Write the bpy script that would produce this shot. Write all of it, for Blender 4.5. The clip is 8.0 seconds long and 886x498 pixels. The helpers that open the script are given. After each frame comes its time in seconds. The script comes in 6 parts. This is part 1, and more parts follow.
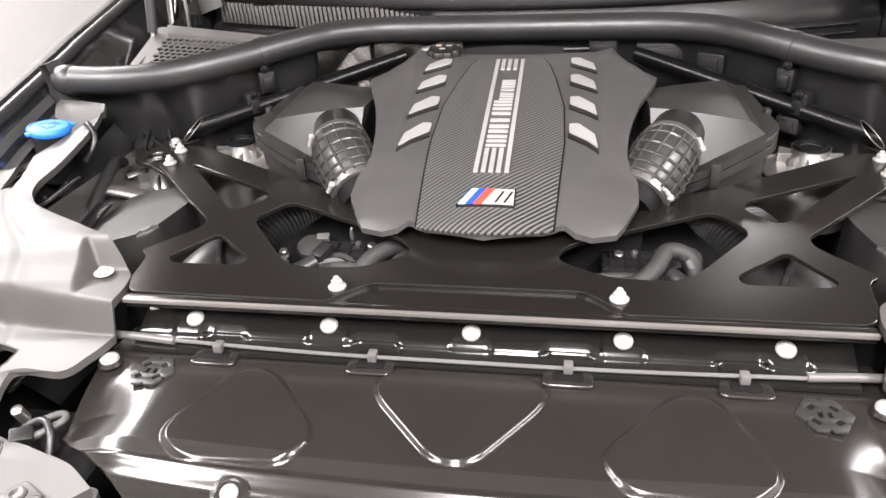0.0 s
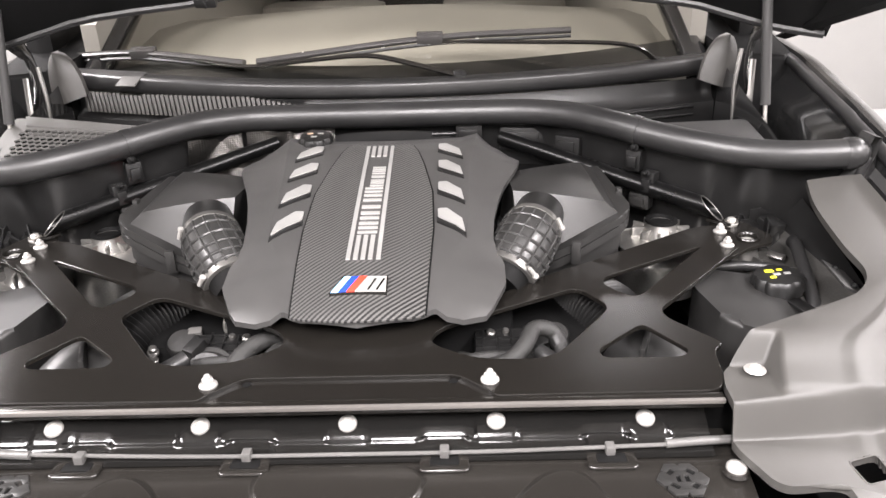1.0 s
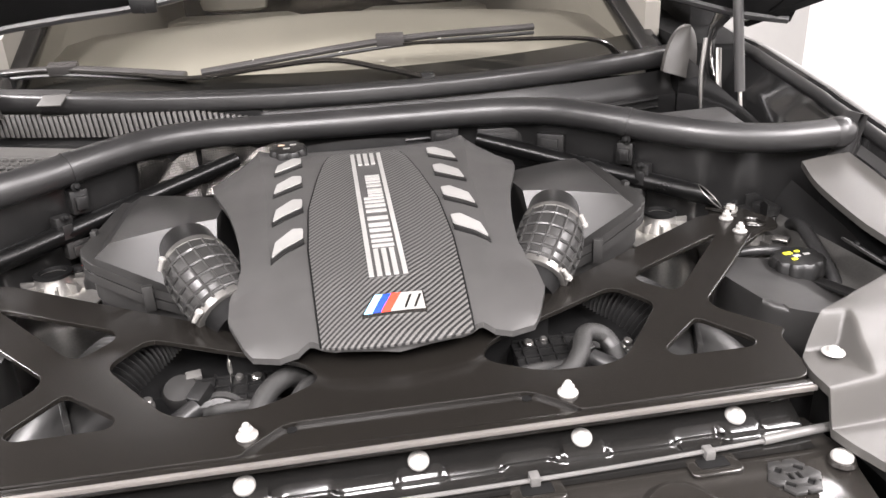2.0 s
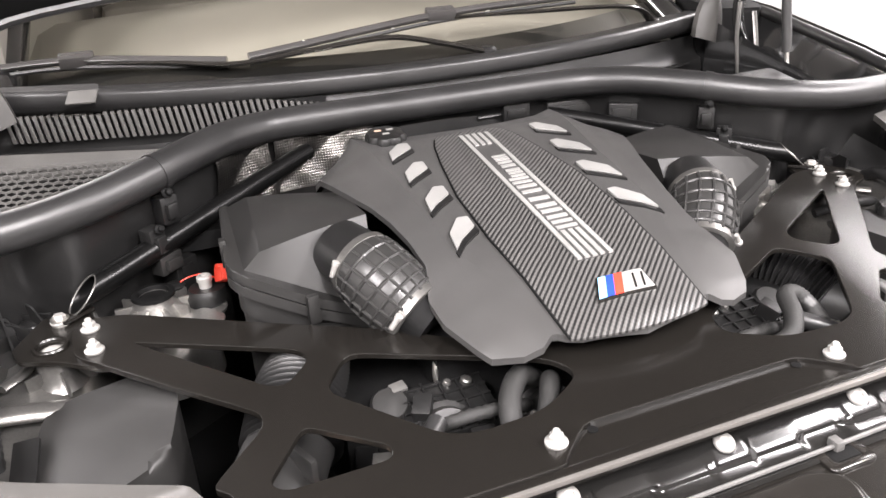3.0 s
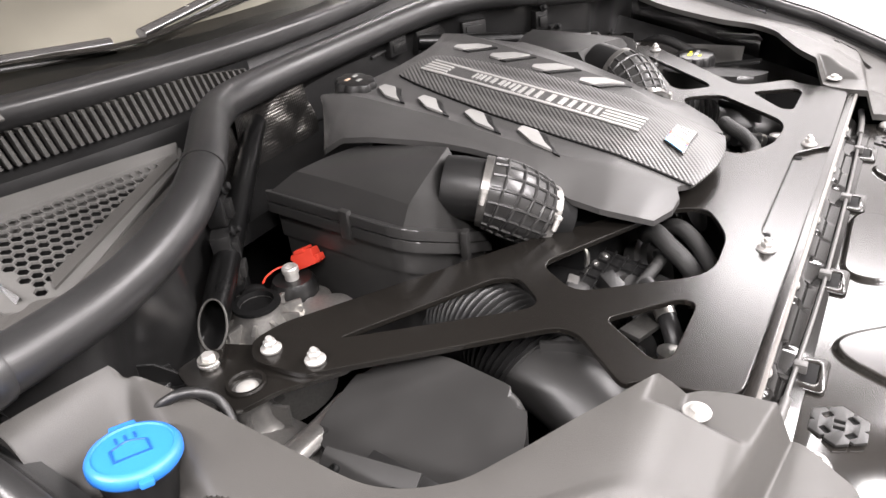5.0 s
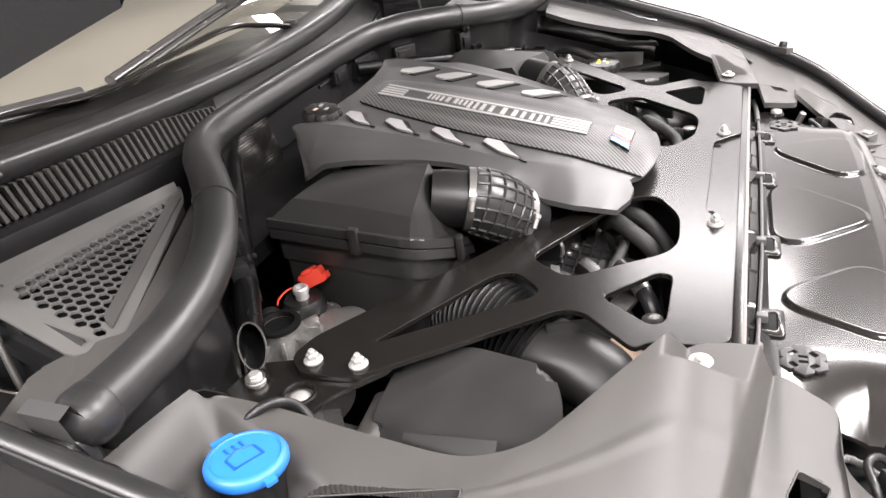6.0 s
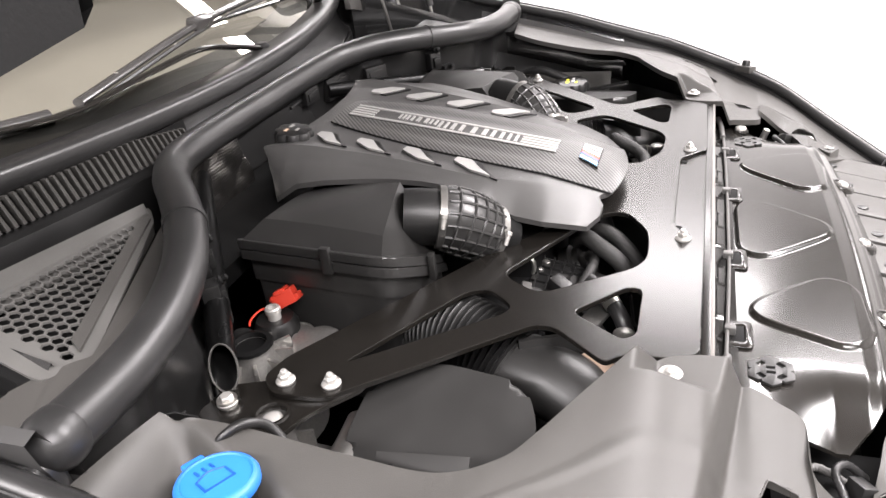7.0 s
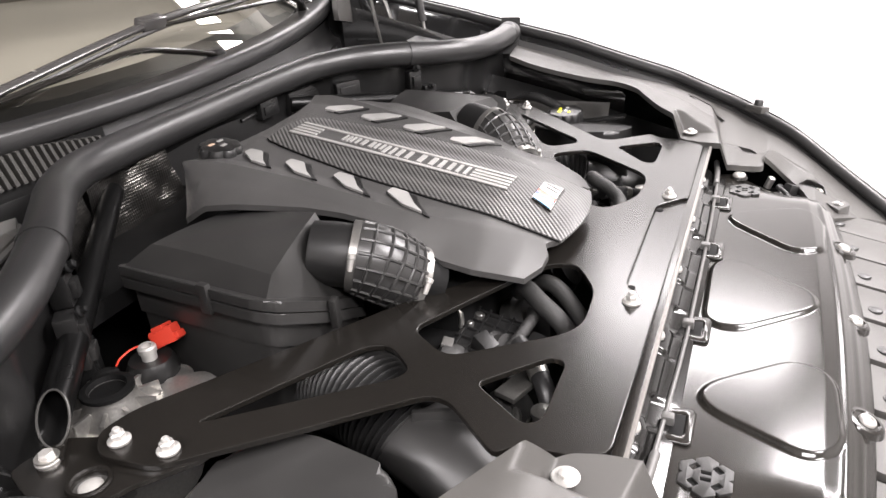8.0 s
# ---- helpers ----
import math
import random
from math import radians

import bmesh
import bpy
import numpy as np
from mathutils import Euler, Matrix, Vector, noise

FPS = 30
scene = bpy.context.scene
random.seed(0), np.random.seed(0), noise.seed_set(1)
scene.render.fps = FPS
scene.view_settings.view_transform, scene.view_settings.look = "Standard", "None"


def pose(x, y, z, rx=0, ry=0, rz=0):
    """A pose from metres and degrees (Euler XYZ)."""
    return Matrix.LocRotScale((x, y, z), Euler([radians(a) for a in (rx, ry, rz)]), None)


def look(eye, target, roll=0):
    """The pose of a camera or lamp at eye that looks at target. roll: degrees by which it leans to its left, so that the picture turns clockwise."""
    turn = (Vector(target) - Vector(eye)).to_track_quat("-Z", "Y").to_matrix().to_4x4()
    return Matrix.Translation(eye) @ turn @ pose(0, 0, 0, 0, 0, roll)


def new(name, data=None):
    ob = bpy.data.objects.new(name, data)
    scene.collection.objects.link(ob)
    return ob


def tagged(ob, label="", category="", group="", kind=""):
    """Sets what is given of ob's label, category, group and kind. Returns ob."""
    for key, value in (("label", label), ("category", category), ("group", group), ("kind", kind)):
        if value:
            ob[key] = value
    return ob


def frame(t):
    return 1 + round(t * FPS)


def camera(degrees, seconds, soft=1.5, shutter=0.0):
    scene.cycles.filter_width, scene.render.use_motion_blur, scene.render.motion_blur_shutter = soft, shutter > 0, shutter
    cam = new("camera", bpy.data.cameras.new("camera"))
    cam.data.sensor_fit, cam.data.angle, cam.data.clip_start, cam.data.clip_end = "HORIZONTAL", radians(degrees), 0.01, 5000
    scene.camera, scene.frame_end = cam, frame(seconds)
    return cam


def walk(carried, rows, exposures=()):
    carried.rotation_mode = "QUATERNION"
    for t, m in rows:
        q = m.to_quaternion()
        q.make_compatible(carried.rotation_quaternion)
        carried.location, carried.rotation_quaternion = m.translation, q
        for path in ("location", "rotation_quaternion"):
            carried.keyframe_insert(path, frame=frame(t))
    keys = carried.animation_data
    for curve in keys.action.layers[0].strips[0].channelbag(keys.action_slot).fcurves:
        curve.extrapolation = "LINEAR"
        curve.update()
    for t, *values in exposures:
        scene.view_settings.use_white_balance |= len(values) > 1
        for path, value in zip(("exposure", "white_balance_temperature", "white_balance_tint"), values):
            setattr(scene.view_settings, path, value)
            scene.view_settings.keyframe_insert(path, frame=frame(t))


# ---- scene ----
cam = camera(62.2, 8.0)
PATH = [
    (0, (0.117, -0.792, 0.553), (-0.209, 0.942, -0.389), -3.1),
    (0.5, (0.142, -0.804, 0.562), (-0.074, 0.971, -0.333), -2.2),
    (1, (0.146, -0.798, 0.585), (0.114, 1.042, -0.199), -1.7),
    (1.2, (0.134, -0.787, 0.582), (0.179, 1.062, -0.186), -1.6),
    (2.3, (-0.191, -0.629, 0.528), (0.166, 1.193, -0.217), -3.1),
    (2.5, (-0.285, -0.584, 0.536), (0.133, 1.222, -0.215), -3.2),
    (3, (-0.5, -0.5, 0.532), (0.138, 1.216, -0.273), -3.4),
    (3.5, (-0.752, -0.457, 0.542), (0.118, 1.136, -0.299), -4.4),
    (4, (-0.897, -0.349, 0.522), (0.206, 1.058, -0.375), -5.1),
    (4.5, (-0.995, -0.17, 0.543), (0.297, 1.019, -0.416), -6.0),
    (4.7, (-1.036, -0.125, 0.545), (0.322, 0.974, -0.426), -6.1),
    (5.8, (-1.253, 0.020, 0.610), (0.324, 0.749, -0.377), -7.7),
    (6, (-1.259, 0.025, 0.612), (0.336, 0.73, -0.367), -7.8),
    (6.5, (-1.267, 0.028, 0.613), (0.362, 0.686, -0.343), -7.7),
    (7, (-1.263, 0.018, 0.611), (0.38, 0.664, -0.328), -7.5),
    (7.5, (-1.201, -0.022, 0.59), (0.447, 0.65, -0.322), -6.1),
    (8, (-1.062, -0.096, 0.56), (0.565, 0.657, -0.325), -4.8),
]
walk(cam, [(t, look(eye, target, roll)) for t, eye, target, roll in PATH], [(0.0, 0.40), (1.0, 0.46), (2.5, 0.58), (3.5, 0.52), (4.5, 0.38), (6.0, 0.14), (8.0, 0.10)])

# ---- light of the showroom ----
world = bpy.data.worlds.new("showroom_air")
scene.world = world
world.use_nodes = True
world.node_tree.nodes["Background"].inputs[0].default_value = (1.0, 0.97, 0.92, 1)
world.node_tree.nodes["Background"].inputs[1].default_value = 0.25
FLOOR = -1.0
CEIL = 2.3


def area_lamp(name, x, y, z, sx, sy, watts, colour=(1.0, 0.945, 0.955)):
    data = bpy.data.lights.new(name, "AREA")
    data.shape, data.size, data.size_y = "RECTANGLE", sx, sy
    data.energy, data.color = watts, colour
    ob = new(name, data)
    ob.matrix_world = pose(x, y, z, 0, 0, 0)
    return ob


# x, y, length and watts per metre of each ceiling light
LAMPS = [(-2.1, -1.6, 2.0, 78), (0.0, -2.2, 2.0, 90), (2.2, -1.6, 2.0, 90), (-3.0, 1.5, 3.0, 92), (3.4, 1.0, 3.2, 46), (-1.6, 5.3, 0.9, 82), (1.6, 5.3, 0.9, 82)]
for lx, ly, ll, watts in LAMPS:
    area_lamp("ceiling_lamp", lx, ly, CEIL - 0.07, 0.5, ll, 1.4 * watts * ll)

# ---- materials ----


def material(name, base, rough=0.5, metal=0.0, grain=400.0, bump=0.0, vary=0.12, rough_vary=0.1, big=9.0, coat=0.0, specular=0.5):
    """Plastic, metal or paint: base colour varied at two scales, gloss varied with wear, fine relief."""
    m = bpy.data.materials.new(name)
    m.use_nodes = True
    n, l = m.node_tree.nodes, m.node_tree.links
    b = n["Principled BSDF"]
    co = n.new("ShaderNodeTexCoord")
    fine, wide = n.new("ShaderNodeTexNoise"), n.new("ShaderNodeTexNoise")
    fine.inputs["Scale"].default_value, wide.inputs["Scale"].default_value = grain, big
    fine.inputs["Detail"].default_value, wide.inputs["Detail"].default_value = 3.0, 5.0
    for t in (fine, wide):
        l.new(co.outputs["Object"], t.inputs["Vector"])
    ramp = n.new("ShaderNodeMapRange")
    ramp.inputs[1].default_value, ramp.inputs[2].default_value = 0.3, 0.7
    ramp.inputs[3].default_value, ramp.inputs[4].default_value = 1 - vary, 1 + vary
    l.new(wide.outputs["Fac"], ramp.inputs[0])
    ramp2 = n.new("ShaderNodeMapRange")
    ramp2.inputs[1].default_value, ramp2.inputs[2].default_value = 0.3, 0.7
    ramp2.inputs[3].default_value, ramp2.inputs[4].default_value = 1 - vary * 0.7, 1 + vary * 0.7
    l.new(fine.outputs["Fac"], ramp2.inputs[0])
    mul = n.new("ShaderNodeMath")
    mul.operation = "MULTIPLY"
    l.new(ramp.outputs[0], mul.inputs[0])
    l.new(ramp2.outputs[0], mul.inputs[1])
    scale = n.new("ShaderNodeVectorMath")
    scale.operation = "SCALE"
    scale.inputs[0].default_value = base
    l.new(mul.outputs[0], scale.inputs["Scale"])
    l.new(scale.outputs[0], b.inputs["Base Color"])
    rr = n.new("ShaderNodeMapRange")
    rr.inputs[1].default_value, rr.inputs[2].default_value = 0.3, 0.7
    rr.inputs[3].default_value, rr.inputs[4].default_value = max(0.02, rough - rough_vary * rough), min(1, rough + rough_vary * rough)
    l.new(wide.outputs["Fac"], rr.inputs[0])
    l.new(rr.outputs[0], b.inputs["Roughness"])
    b.inputs["Metallic"].default_value = metal
    b.inputs["Specular IOR Level"].default_value = specular
    b.inputs["Coat Weight"].default_value = coat
    b.inputs["Coat Roughness"].default_value = 0.08
    if bump:
        bp = n.new("ShaderNodeBump")
        bp.inputs["Strength"].default_value, bp.inputs["Distance"].default_value = bump, 0.001
        l.new(fine.outputs["Fac"], bp.inputs["Height"])
        l.new(bp.outputs[0], b.inputs["Normal"])
    return m


def weave(name, angle, pitch, dark, light, metal=0.0, rough=0.35, cross=0.2):
    """Woven carbon: slanting bands that alternate in tone, gloss and height."""
    m = bpy.data.materials.new(name)
    m.use_nodes = True
    n, l = m.node_tree.nodes, m.node_tree.links
    b = n["Principled BSDF"]
    co, mp = n.new("ShaderNodeTexCoord"), n.new("ShaderNodeMapping")
    mp.inputs["Rotation"].default_value = (0, 0, radians(angle))
    l.new(co.outputs["Object"], mp.inputs["Vector"])
    w = n.new("ShaderNodeTexWave")
    w.bands_direction = "Y"
    w.inputs["Scale"].default_value = 0.31416 / pitch
    w.inputs["Distortion"].default_value = 0.12
    w.inputs["Detail"].default_value = 2.0
    w.inputs["Detail Scale"].default_value = 3.0
    l.new(mp.outputs[0], w.inputs["Vector"])
    w2 = n.new("ShaderNodeTexWave")
    w2.bands_direction = "X"
    w2.inputs["Scale"].default_value = 0.31416 / (pitch * 0.8)
    l.new(mp.outputs[0], w2.inputs["Vector"])
    mixh = n.new("ShaderNodeMath")
    mixh.operation = "MULTIPLY_ADD"
    l.new(w2.outputs["Fac"], mixh.inputs[0])
    mixh.inputs[1].default_value = cross
    l.new(w.outputs["Fac"], mixh.inputs[2])
    cr = n.new("ShaderNodeValToRGB")
    cr.color_ramp.elements[0].position, cr.color_ramp.elements[0].color = 0.35 + 0.4 * (cross - 0.2), (*dark, 1)
    cr.color_ramp.elements[1].position, cr.color_ramp.elements[1].color = min(1.0, 0.8 + 0.5 * (cross - 0.2)), (*light, 1)
    l.new(mixh.outputs[0], cr.inputs[0])
    l.new(cr.outputs[0], b.inputs["Base Color"])
    bp = n.new("ShaderNodeBump")
    bp.inputs["Strength"].default_value, bp.inputs["Distance"].default_value = 0.5, 0.0008
    l.new(mixh.outputs[0], bp.inputs["Height"])
    l.new(bp.outputs[0], b.inputs["Normal"])
    b.inputs["Roughness"].default_value, b.inputs["Metallic"].default_value = rough, metal
    return m


def foil_material():
    """Crumpled aluminium foil embossed with small round dimples."""
    m = bpy.data.materials.new("embossed_foil")
    m.use_nodes = True
    n, l = m.node_tree.nodes, m.node_tree.links
    b = n["Principled BSDF"]
    co, vo, ns = n.new("ShaderNodeTexCoord"), n.new("ShaderNodeTexVoronoi"), n.new("ShaderNodeTexNoise")
    vo.inputs["Scale"].default_value, vo.inputs["Randomness"].default_value = 210.0, 0.0
    ns.inputs["Scale"].default_value = 22.0
    for t in (vo, ns):
        l.new(co.outputs["Object"], t.inputs["Vector"])
    cr = n.new("ShaderNodeValToRGB")
    cr.color_ramp.elements[0].position, cr.color_ramp.elements[0].color = 0.3, (0.06, 0.058, 0.055, 1)
    cr.color_ramp.elements[1].position, cr.color_ramp.elements[1].color = 0.75, (0.14, 0.133, 0.124, 1)
    l.new(ns.outputs["Fac"], cr.inputs[0])
    l.new(cr.outputs[0], b.inputs["Base Color"])
    bp = n.new("ShaderNodeBump")
    bp.inputs["Strength"].default_value, bp.inputs["Distance"].default_value = 0.8, 0.0014
    l.new(vo.outputs["Distance"], bp.inputs["Height"])
    l.new(bp.outputs[0], b.inputs["Normal"])
    b.inputs["Roughness"].default_value, b.inputs["Metallic"].default_value = 0.28, 0.95
    return m


M_COVER = material("satin_graphite_plastic", (0.047, 0.046, 0.045), 0.35, grain=1500, bump=0.12)
M_CARBON = weave("carbon_twill", -43, 0.0066, (0.011, 0.011, 0.011), (0.088, 0.086, 0.083), rough=0.33)
M_FOIL = foil_material()
M_BLACK = material("black_plastic", (0.0085, 0.0084, 0.0083), 0.36, grain=1200, bump=0.2)
M_LID = material("black_satin_lid", (0.018, 0.0176, 0.017), 0.42, grain=1600, bump=0.12)
# near-black, low gloss: dark parts, and shade put into holes and the bay's depths
M_DARK = material("dark_parts_and_shade", (0.004, 0.004, 0.004), 0.65, grain=300, bump=0.3, specular=0.15)
M_RUBBER = material("black_rubber", (0.017, 0.0168, 0.0168), 0.36, grain=900, bump=0.15)
M_RIBBED = material("grey_hose_rubber", (0.022, 0.0217, 0.021), 0.30, grain=900, bump=0.1)
M_TRIM = material("grey_moulded_plastic", (0.047, 0.045, 0.042), 0.44, grain=1100, bump=0.3, vary=0.08, specular=0.42)
M_BRACE = material("satin_black_anodised", (0.0075, 0.0067, 0.0058), 0.25, grain=60, vary=0.05, rough_vary=0.03, big=5, specular=0.5)
M_STAY = material("black_stay_tube", (0.003, 0.003, 0.003), 0.28, grain=60, vary=0.05, rough_vary=0.03, specular=0.22)
M_GLOSS = material("gloss_black_coat", (0.013, 0.0119, 0.0106), 0.18, grain=45, vary=0.06, rough_vary=0.03, big=6, specular=0.5)
M_BRACKET = material("gloss_black_bracket", (0.006, 0.0058, 0.0055), 0.15, grain=45, vary=0.06, rough_vary=0.03, big=6, specular=0.45)
M_PAINT = material("black_car_paint", (0.012, 0.012, 0.012), 0.16, grain=900, coat=1.0)
M_ZINC = material("zinc_plated_steel", (0.72, 0.70, 0.66), 0.38, 1.0, grain=700, bump=0.1)
M_WHITECAP = material("pale_zinc_head", (0.42, 0.41, 0.39), 0.42, 0.5, grain=700, bump=0.1)
M_SILVER = material("satin_silver", (0.47, 0.465, 0.45), 0.4, 0.6, grain=1500, bump=0.05)
M_CAST = material("cast_aluminium", (0.40, 0.39, 0.37), 0.36, 0.9, grain=260, bump=0.5)
M_SATIN = material("dark_satin_steel", (0.13, 0.127, 0.12), 0.30, 0.7, grain=300, bump=0.1)
M_STEEL = material("coated_steel", (0.20, 0.195, 0.185), 0.32, 0.8, grain=300, bump=0.1)
M_TAN = material("tan_card", (0.42, 0.30, 0.22), 0.6)
M_EDGE = material("machined_edge", (0.16, 0.15, 0.14), 0.42, 0.5, grain=900)
M_BLUE = material("blue_cap_plastic", (0.02, 0.145, 0.50), 0.42, grain=900, bump=0.15, vary=0.06)
M_RED = material("red_terminal_plastic", (0.55, 0.045, 0.025), 0.4, grain=900, bump=0.1, vary=0.06)
M_DARKBLUE = material("dark_blue_moulding", (0.008, 0.06, 0.24), 0.42)
M_YELLOW = material("yellow_marking", (0.75, 0.72, 0.03), 0.5)
M_LIGHTBLUE = material("light_blue_enamel", (0.25, 0.55, 0.85), 0.25)
M_DEEPBLUE = material("deep_blue_enamel", (0.02, 0.05, 0.30), 0.25)
M_REDENAMEL = material("red_enamel", (0.65, 0.05, 0.03), 0.25)
M_CABLE = material("grey_cable_sleeve", (0.085, 0.083, 0.08), 0.42)
M_HOSE = material("braided_hose", (0.016, 0.0157, 0.015), 0.55, grain=1400, bump=0.8)
M_TRAY = material("light_grey_tray_plastic", (0.082, 0.080, 0.076), 0.55, grain=1100, bump=0.2, specular=0.25)
M_WALL = material("grey_wall_paint", (0.33, 0.325, 0.315), 0.7, grain=80, bump=0.05, vary=0.02)
M_WALL_WHITE = material("bright_white_wall", (0.74, 0.735, 0.73), 0.6, grain=80, bump=0.05, vary=0.02)
M_CEILING = material("grey_ceiling_board", (0.20, 0.188, 0.172), 0.75, grain=60, bump=0.05, vary=0.04)
M_GREY = material("dark_grey_plastic", (0.038, 0.0375, 0.037), 0.45, grain=1100, bump=0.25)
M_FLOOR = material("white_epoxy_floor", (0.62, 0.615, 0.61), 0.3, grain=30, vary=0.03, coat=0.2)
M_CABIN = material("warm_grey_cabin_trim", (0.21, 0.198, 0.175), 0.75, grain=12, vary=0.03, big=3)
M_BLADE = material("satin_wiper_blade", (0.045, 0.043, 0.042), 0.22, 0.0, grain=900)
M_GREYFELT = material("grey_insulation", (0.0095, 0.0094, 0.0093), 0.33, grain=300, bump=0.12, vary=0.04, rough_vary=0.04)


def glass_material():
    """Thin laminated glass: tinted see-through sheet with a mirror gloss by Fresnel."""
    m = bpy.data.materials.new("tinted_windscreen_glass")
    m.use_nodes = True
    n, l = m.node_tree.nodes, m.node_tree.links
    n.remove(n["Principled BSDF"])
    clear, gloss, mix, fr = n.new("ShaderNodeBsdfTransparent"), n.new("ShaderNodeBsdfGlossy"), n.new("ShaderNodeMixShader"), n.new("ShaderNodeFresnel")
    clear.inputs["Color"].default_value = (0.80, 0.80, 0.74, 1)
    gloss.inputs["Color"].default_value = (0.9, 0.87, 0.80, 1)
    gloss.inputs["Roughness"].default_value = 0.02
    fr.inputs["IOR"].default_value = 1.62
    l.new(fr.outputs[0], mix.inputs[0])
    l.new(clear.outputs[0], mix.inputs[1])
    l.new(gloss.outputs[0], mix.inputs[2])
    l.new(mix.outputs[0], n["Material Output"].inputs["Surface"])
    return m


M_GLASS = glass_material()


def glow_material(name, strength):
    m = bpy.data.materials.new(name)
    m.use_nodes = True
    b = m.node_tree.nodes["Principled BSDF"]
    b.inputs["Emission Color"].default_value = (1.0, 0.945, 0.955, 1)
    b.inputs["Emission Strength"].default_value = strength
    return m


M_LAMP = glow_material("lamp_diffuser", 3.0)

# ---- mesh helpers ----


def thing(name, label, category, kind="", group=""):
    return tagged(new(name), label, category, group, kind)


def finish(bm, smooth=40):
    bmesh.ops.recalc_face_normals(bm, faces=bm.faces)
    for f in bm.faces:
        f.smooth = True
    for e in bm.edges:
        if len(e.link_faces) == 2 and e.calc_face_angle(0) > radians(smooth):
            e.smooth = False


def part(name, bm, mat, parent=None, label="", smooth=40):
    """Link a bmesh as one mesh object under a thing."""
    finish(bm, smooth)
    me = bpy.data.meshes.new(name)
    bm.to_mesh(me)
    bm.free()
    me.materials.append(mat)
    ob = new(name, me)
    if parent:
        ob.parent = parent
    if label:
        ob["label"] = label
    return ob


def solo(name, bm, mat, label, category, kind="", group="", smooth=40):
    return tagged(part(name, bm, mat, None, "", smooth), label, category, group, kind)


def spline(points, per=8, closed=False):
    """Points of a smooth curve through the given ones."""
    P = [Vector(p) for p in points]
    out, n = [], len(P)
    for i in range(n if closed else n - 1):
        a, b, c, d = (P[(i - 1) % n] if closed or i else P[0] * 2 - P[1]), P[i], P[(i + 1) % n], (P[(i + 2) % n] if closed or i + 2 < n else P[-1] * 2 - P[-2])
        for k in range(per):
            t = k / per
            out.append(0.5 * (2 * b + (c - a) * t + (2 * a - 5 * b + 4 * c - d) * t * t + (3 * b - a - 3 * c + d) * t ** 3))
    if not closed:
        out.append(P[-1])
    return out


def sweep(bm, path, radius, segs=14, closed=False, flat=1.0, cap=True, up=(0, 0, 1)):
    """A pipe along the path; radius: a number or one for each point."""
    n = len(path)
    rad = radius if hasattr(radius, "__len__") else [radius] * n
    rings = []
    side = None
    for i, p in enumerate(path):
        a, b = (path[i - 1] if i or closed else path[i]), (path[(i + 1) % n] if closed or i + 1 < n else path[i])
        d = (Vector(b) - Vector(a)).normalized()
        ref = Vector(up)
        if side is None:
            side = d.cross(ref)
            if side.length < 1e-3:
                side = d.cross(Vector((1, 0, 0)))
        side = side - d * side.dot(d)
        side.normalize()
        top = side.cross(d)
        ring = []
        for k in range(segs):
            w = 2 * math.pi * k / segs
            ring.append(bm.verts.new(Vector(p) + float(rad[i]) * (math.cos(w) * side + flat * math.sin(w) * top)))
        rings.append(ring)
    for i in range(n if closed else n - 1):
        r, s = rings[i], rings[(i + 1) % n]
        for k in range(segs):
            bm.faces.new((r[k], r[(k + 1) % segs], s[(k + 1) % segs], s[k]))
    if cap and not closed:
        bm.faces.new(rings[0][::-1])
        bm.faces.new(rings[-1])
    return bm


def lathe(bm, profile, segs=24, m=Matrix(), lobes=0, depth=0.0):
    """Turn (radius, height) pairs round z; lobes: grips round the rim."""
    rings = []
    for r, z in profile:
        ring = []
        for k in range(segs):
            w = 2 * math.pi * k / segs
            q = r * (1 - depth * (0.5 + 0.5 * math.cos(lobes * w)) ** 3) if lobes else r
            ring.append(bm.verts.new(m @ Vector((q * math.cos(w), q * math.sin(w), z))))
        rings.append(ring)
    for r, s in zip(rings[:-1], rings[1:]):
        for k in range(segs):
            bm.faces.new((r[k], r[(k + 1) % segs], s[(k + 1) % segs], s[k]))
    bm.faces.new(rings[0][::-1])
    bm.faces.new(rings[-1])
    return bm


def box(bm, x0, x1, y0, y1, z0, z1, bevel=0.0, m=Matrix(), segs=2):
    t = bmesh.new()
    bmesh.ops.create_cube(t, size=1, matrix=Matrix.Translation(((x0 + x1) / 2, (y0 + y1) / 2, (z0 + z1) / 2)) @ Matrix.Diagonal((x1 - x0, y1 - y0, z1 - z0, 1)))
    if bevel:
        bmesh.ops.bevel(t, geom=t.edges[:], offset=bevel, segments=segs, affect="EDGES", profile=0.6)
    bmesh.ops.transform(t, matrix=m, verts=t.verts)
    me = bpy.data.meshes.new("tmp")
    t.to_mesh(me)
    t.free()
    bm.from_mesh(me)
    bpy.data.meshes.remove(me)
    return bm


def prism(bm, poly, low, high, bevel=0.0, segs=2):
    """A solid over a plan outline; low and high: heights, or functions of x and y."""
    t = bmesh.new()
    lo = low if callable(low) else (lambda x, y: low)
    hi = high if callable(high) else (lambda x, y: high)
    a = [t.verts.new((x, y, lo(x, y))) for x, y in poly]
    b = [t.verts.new((x, y, hi(x, y))) for x, y in poly]
    n = len(poly)
    t.faces.new(a[::-1])
    top = t.faces.new(b)
    for i in range(n):
        t.faces.new((a[i], a[(i + 1) % n], b[(i + 1) % n], b[i]))
    if bevel:
        bmesh.ops.bevel(t, geom=list(top.edges), offset=bevel, segments=segs, affect="EDGES", profile=0.6)
    me = bpy.data.meshes.new("tmp")
    t.to_mesh(me)
    t.free()
    bm.from_mesh(me)
    bpy.data.meshes.remove(me)
    return bm


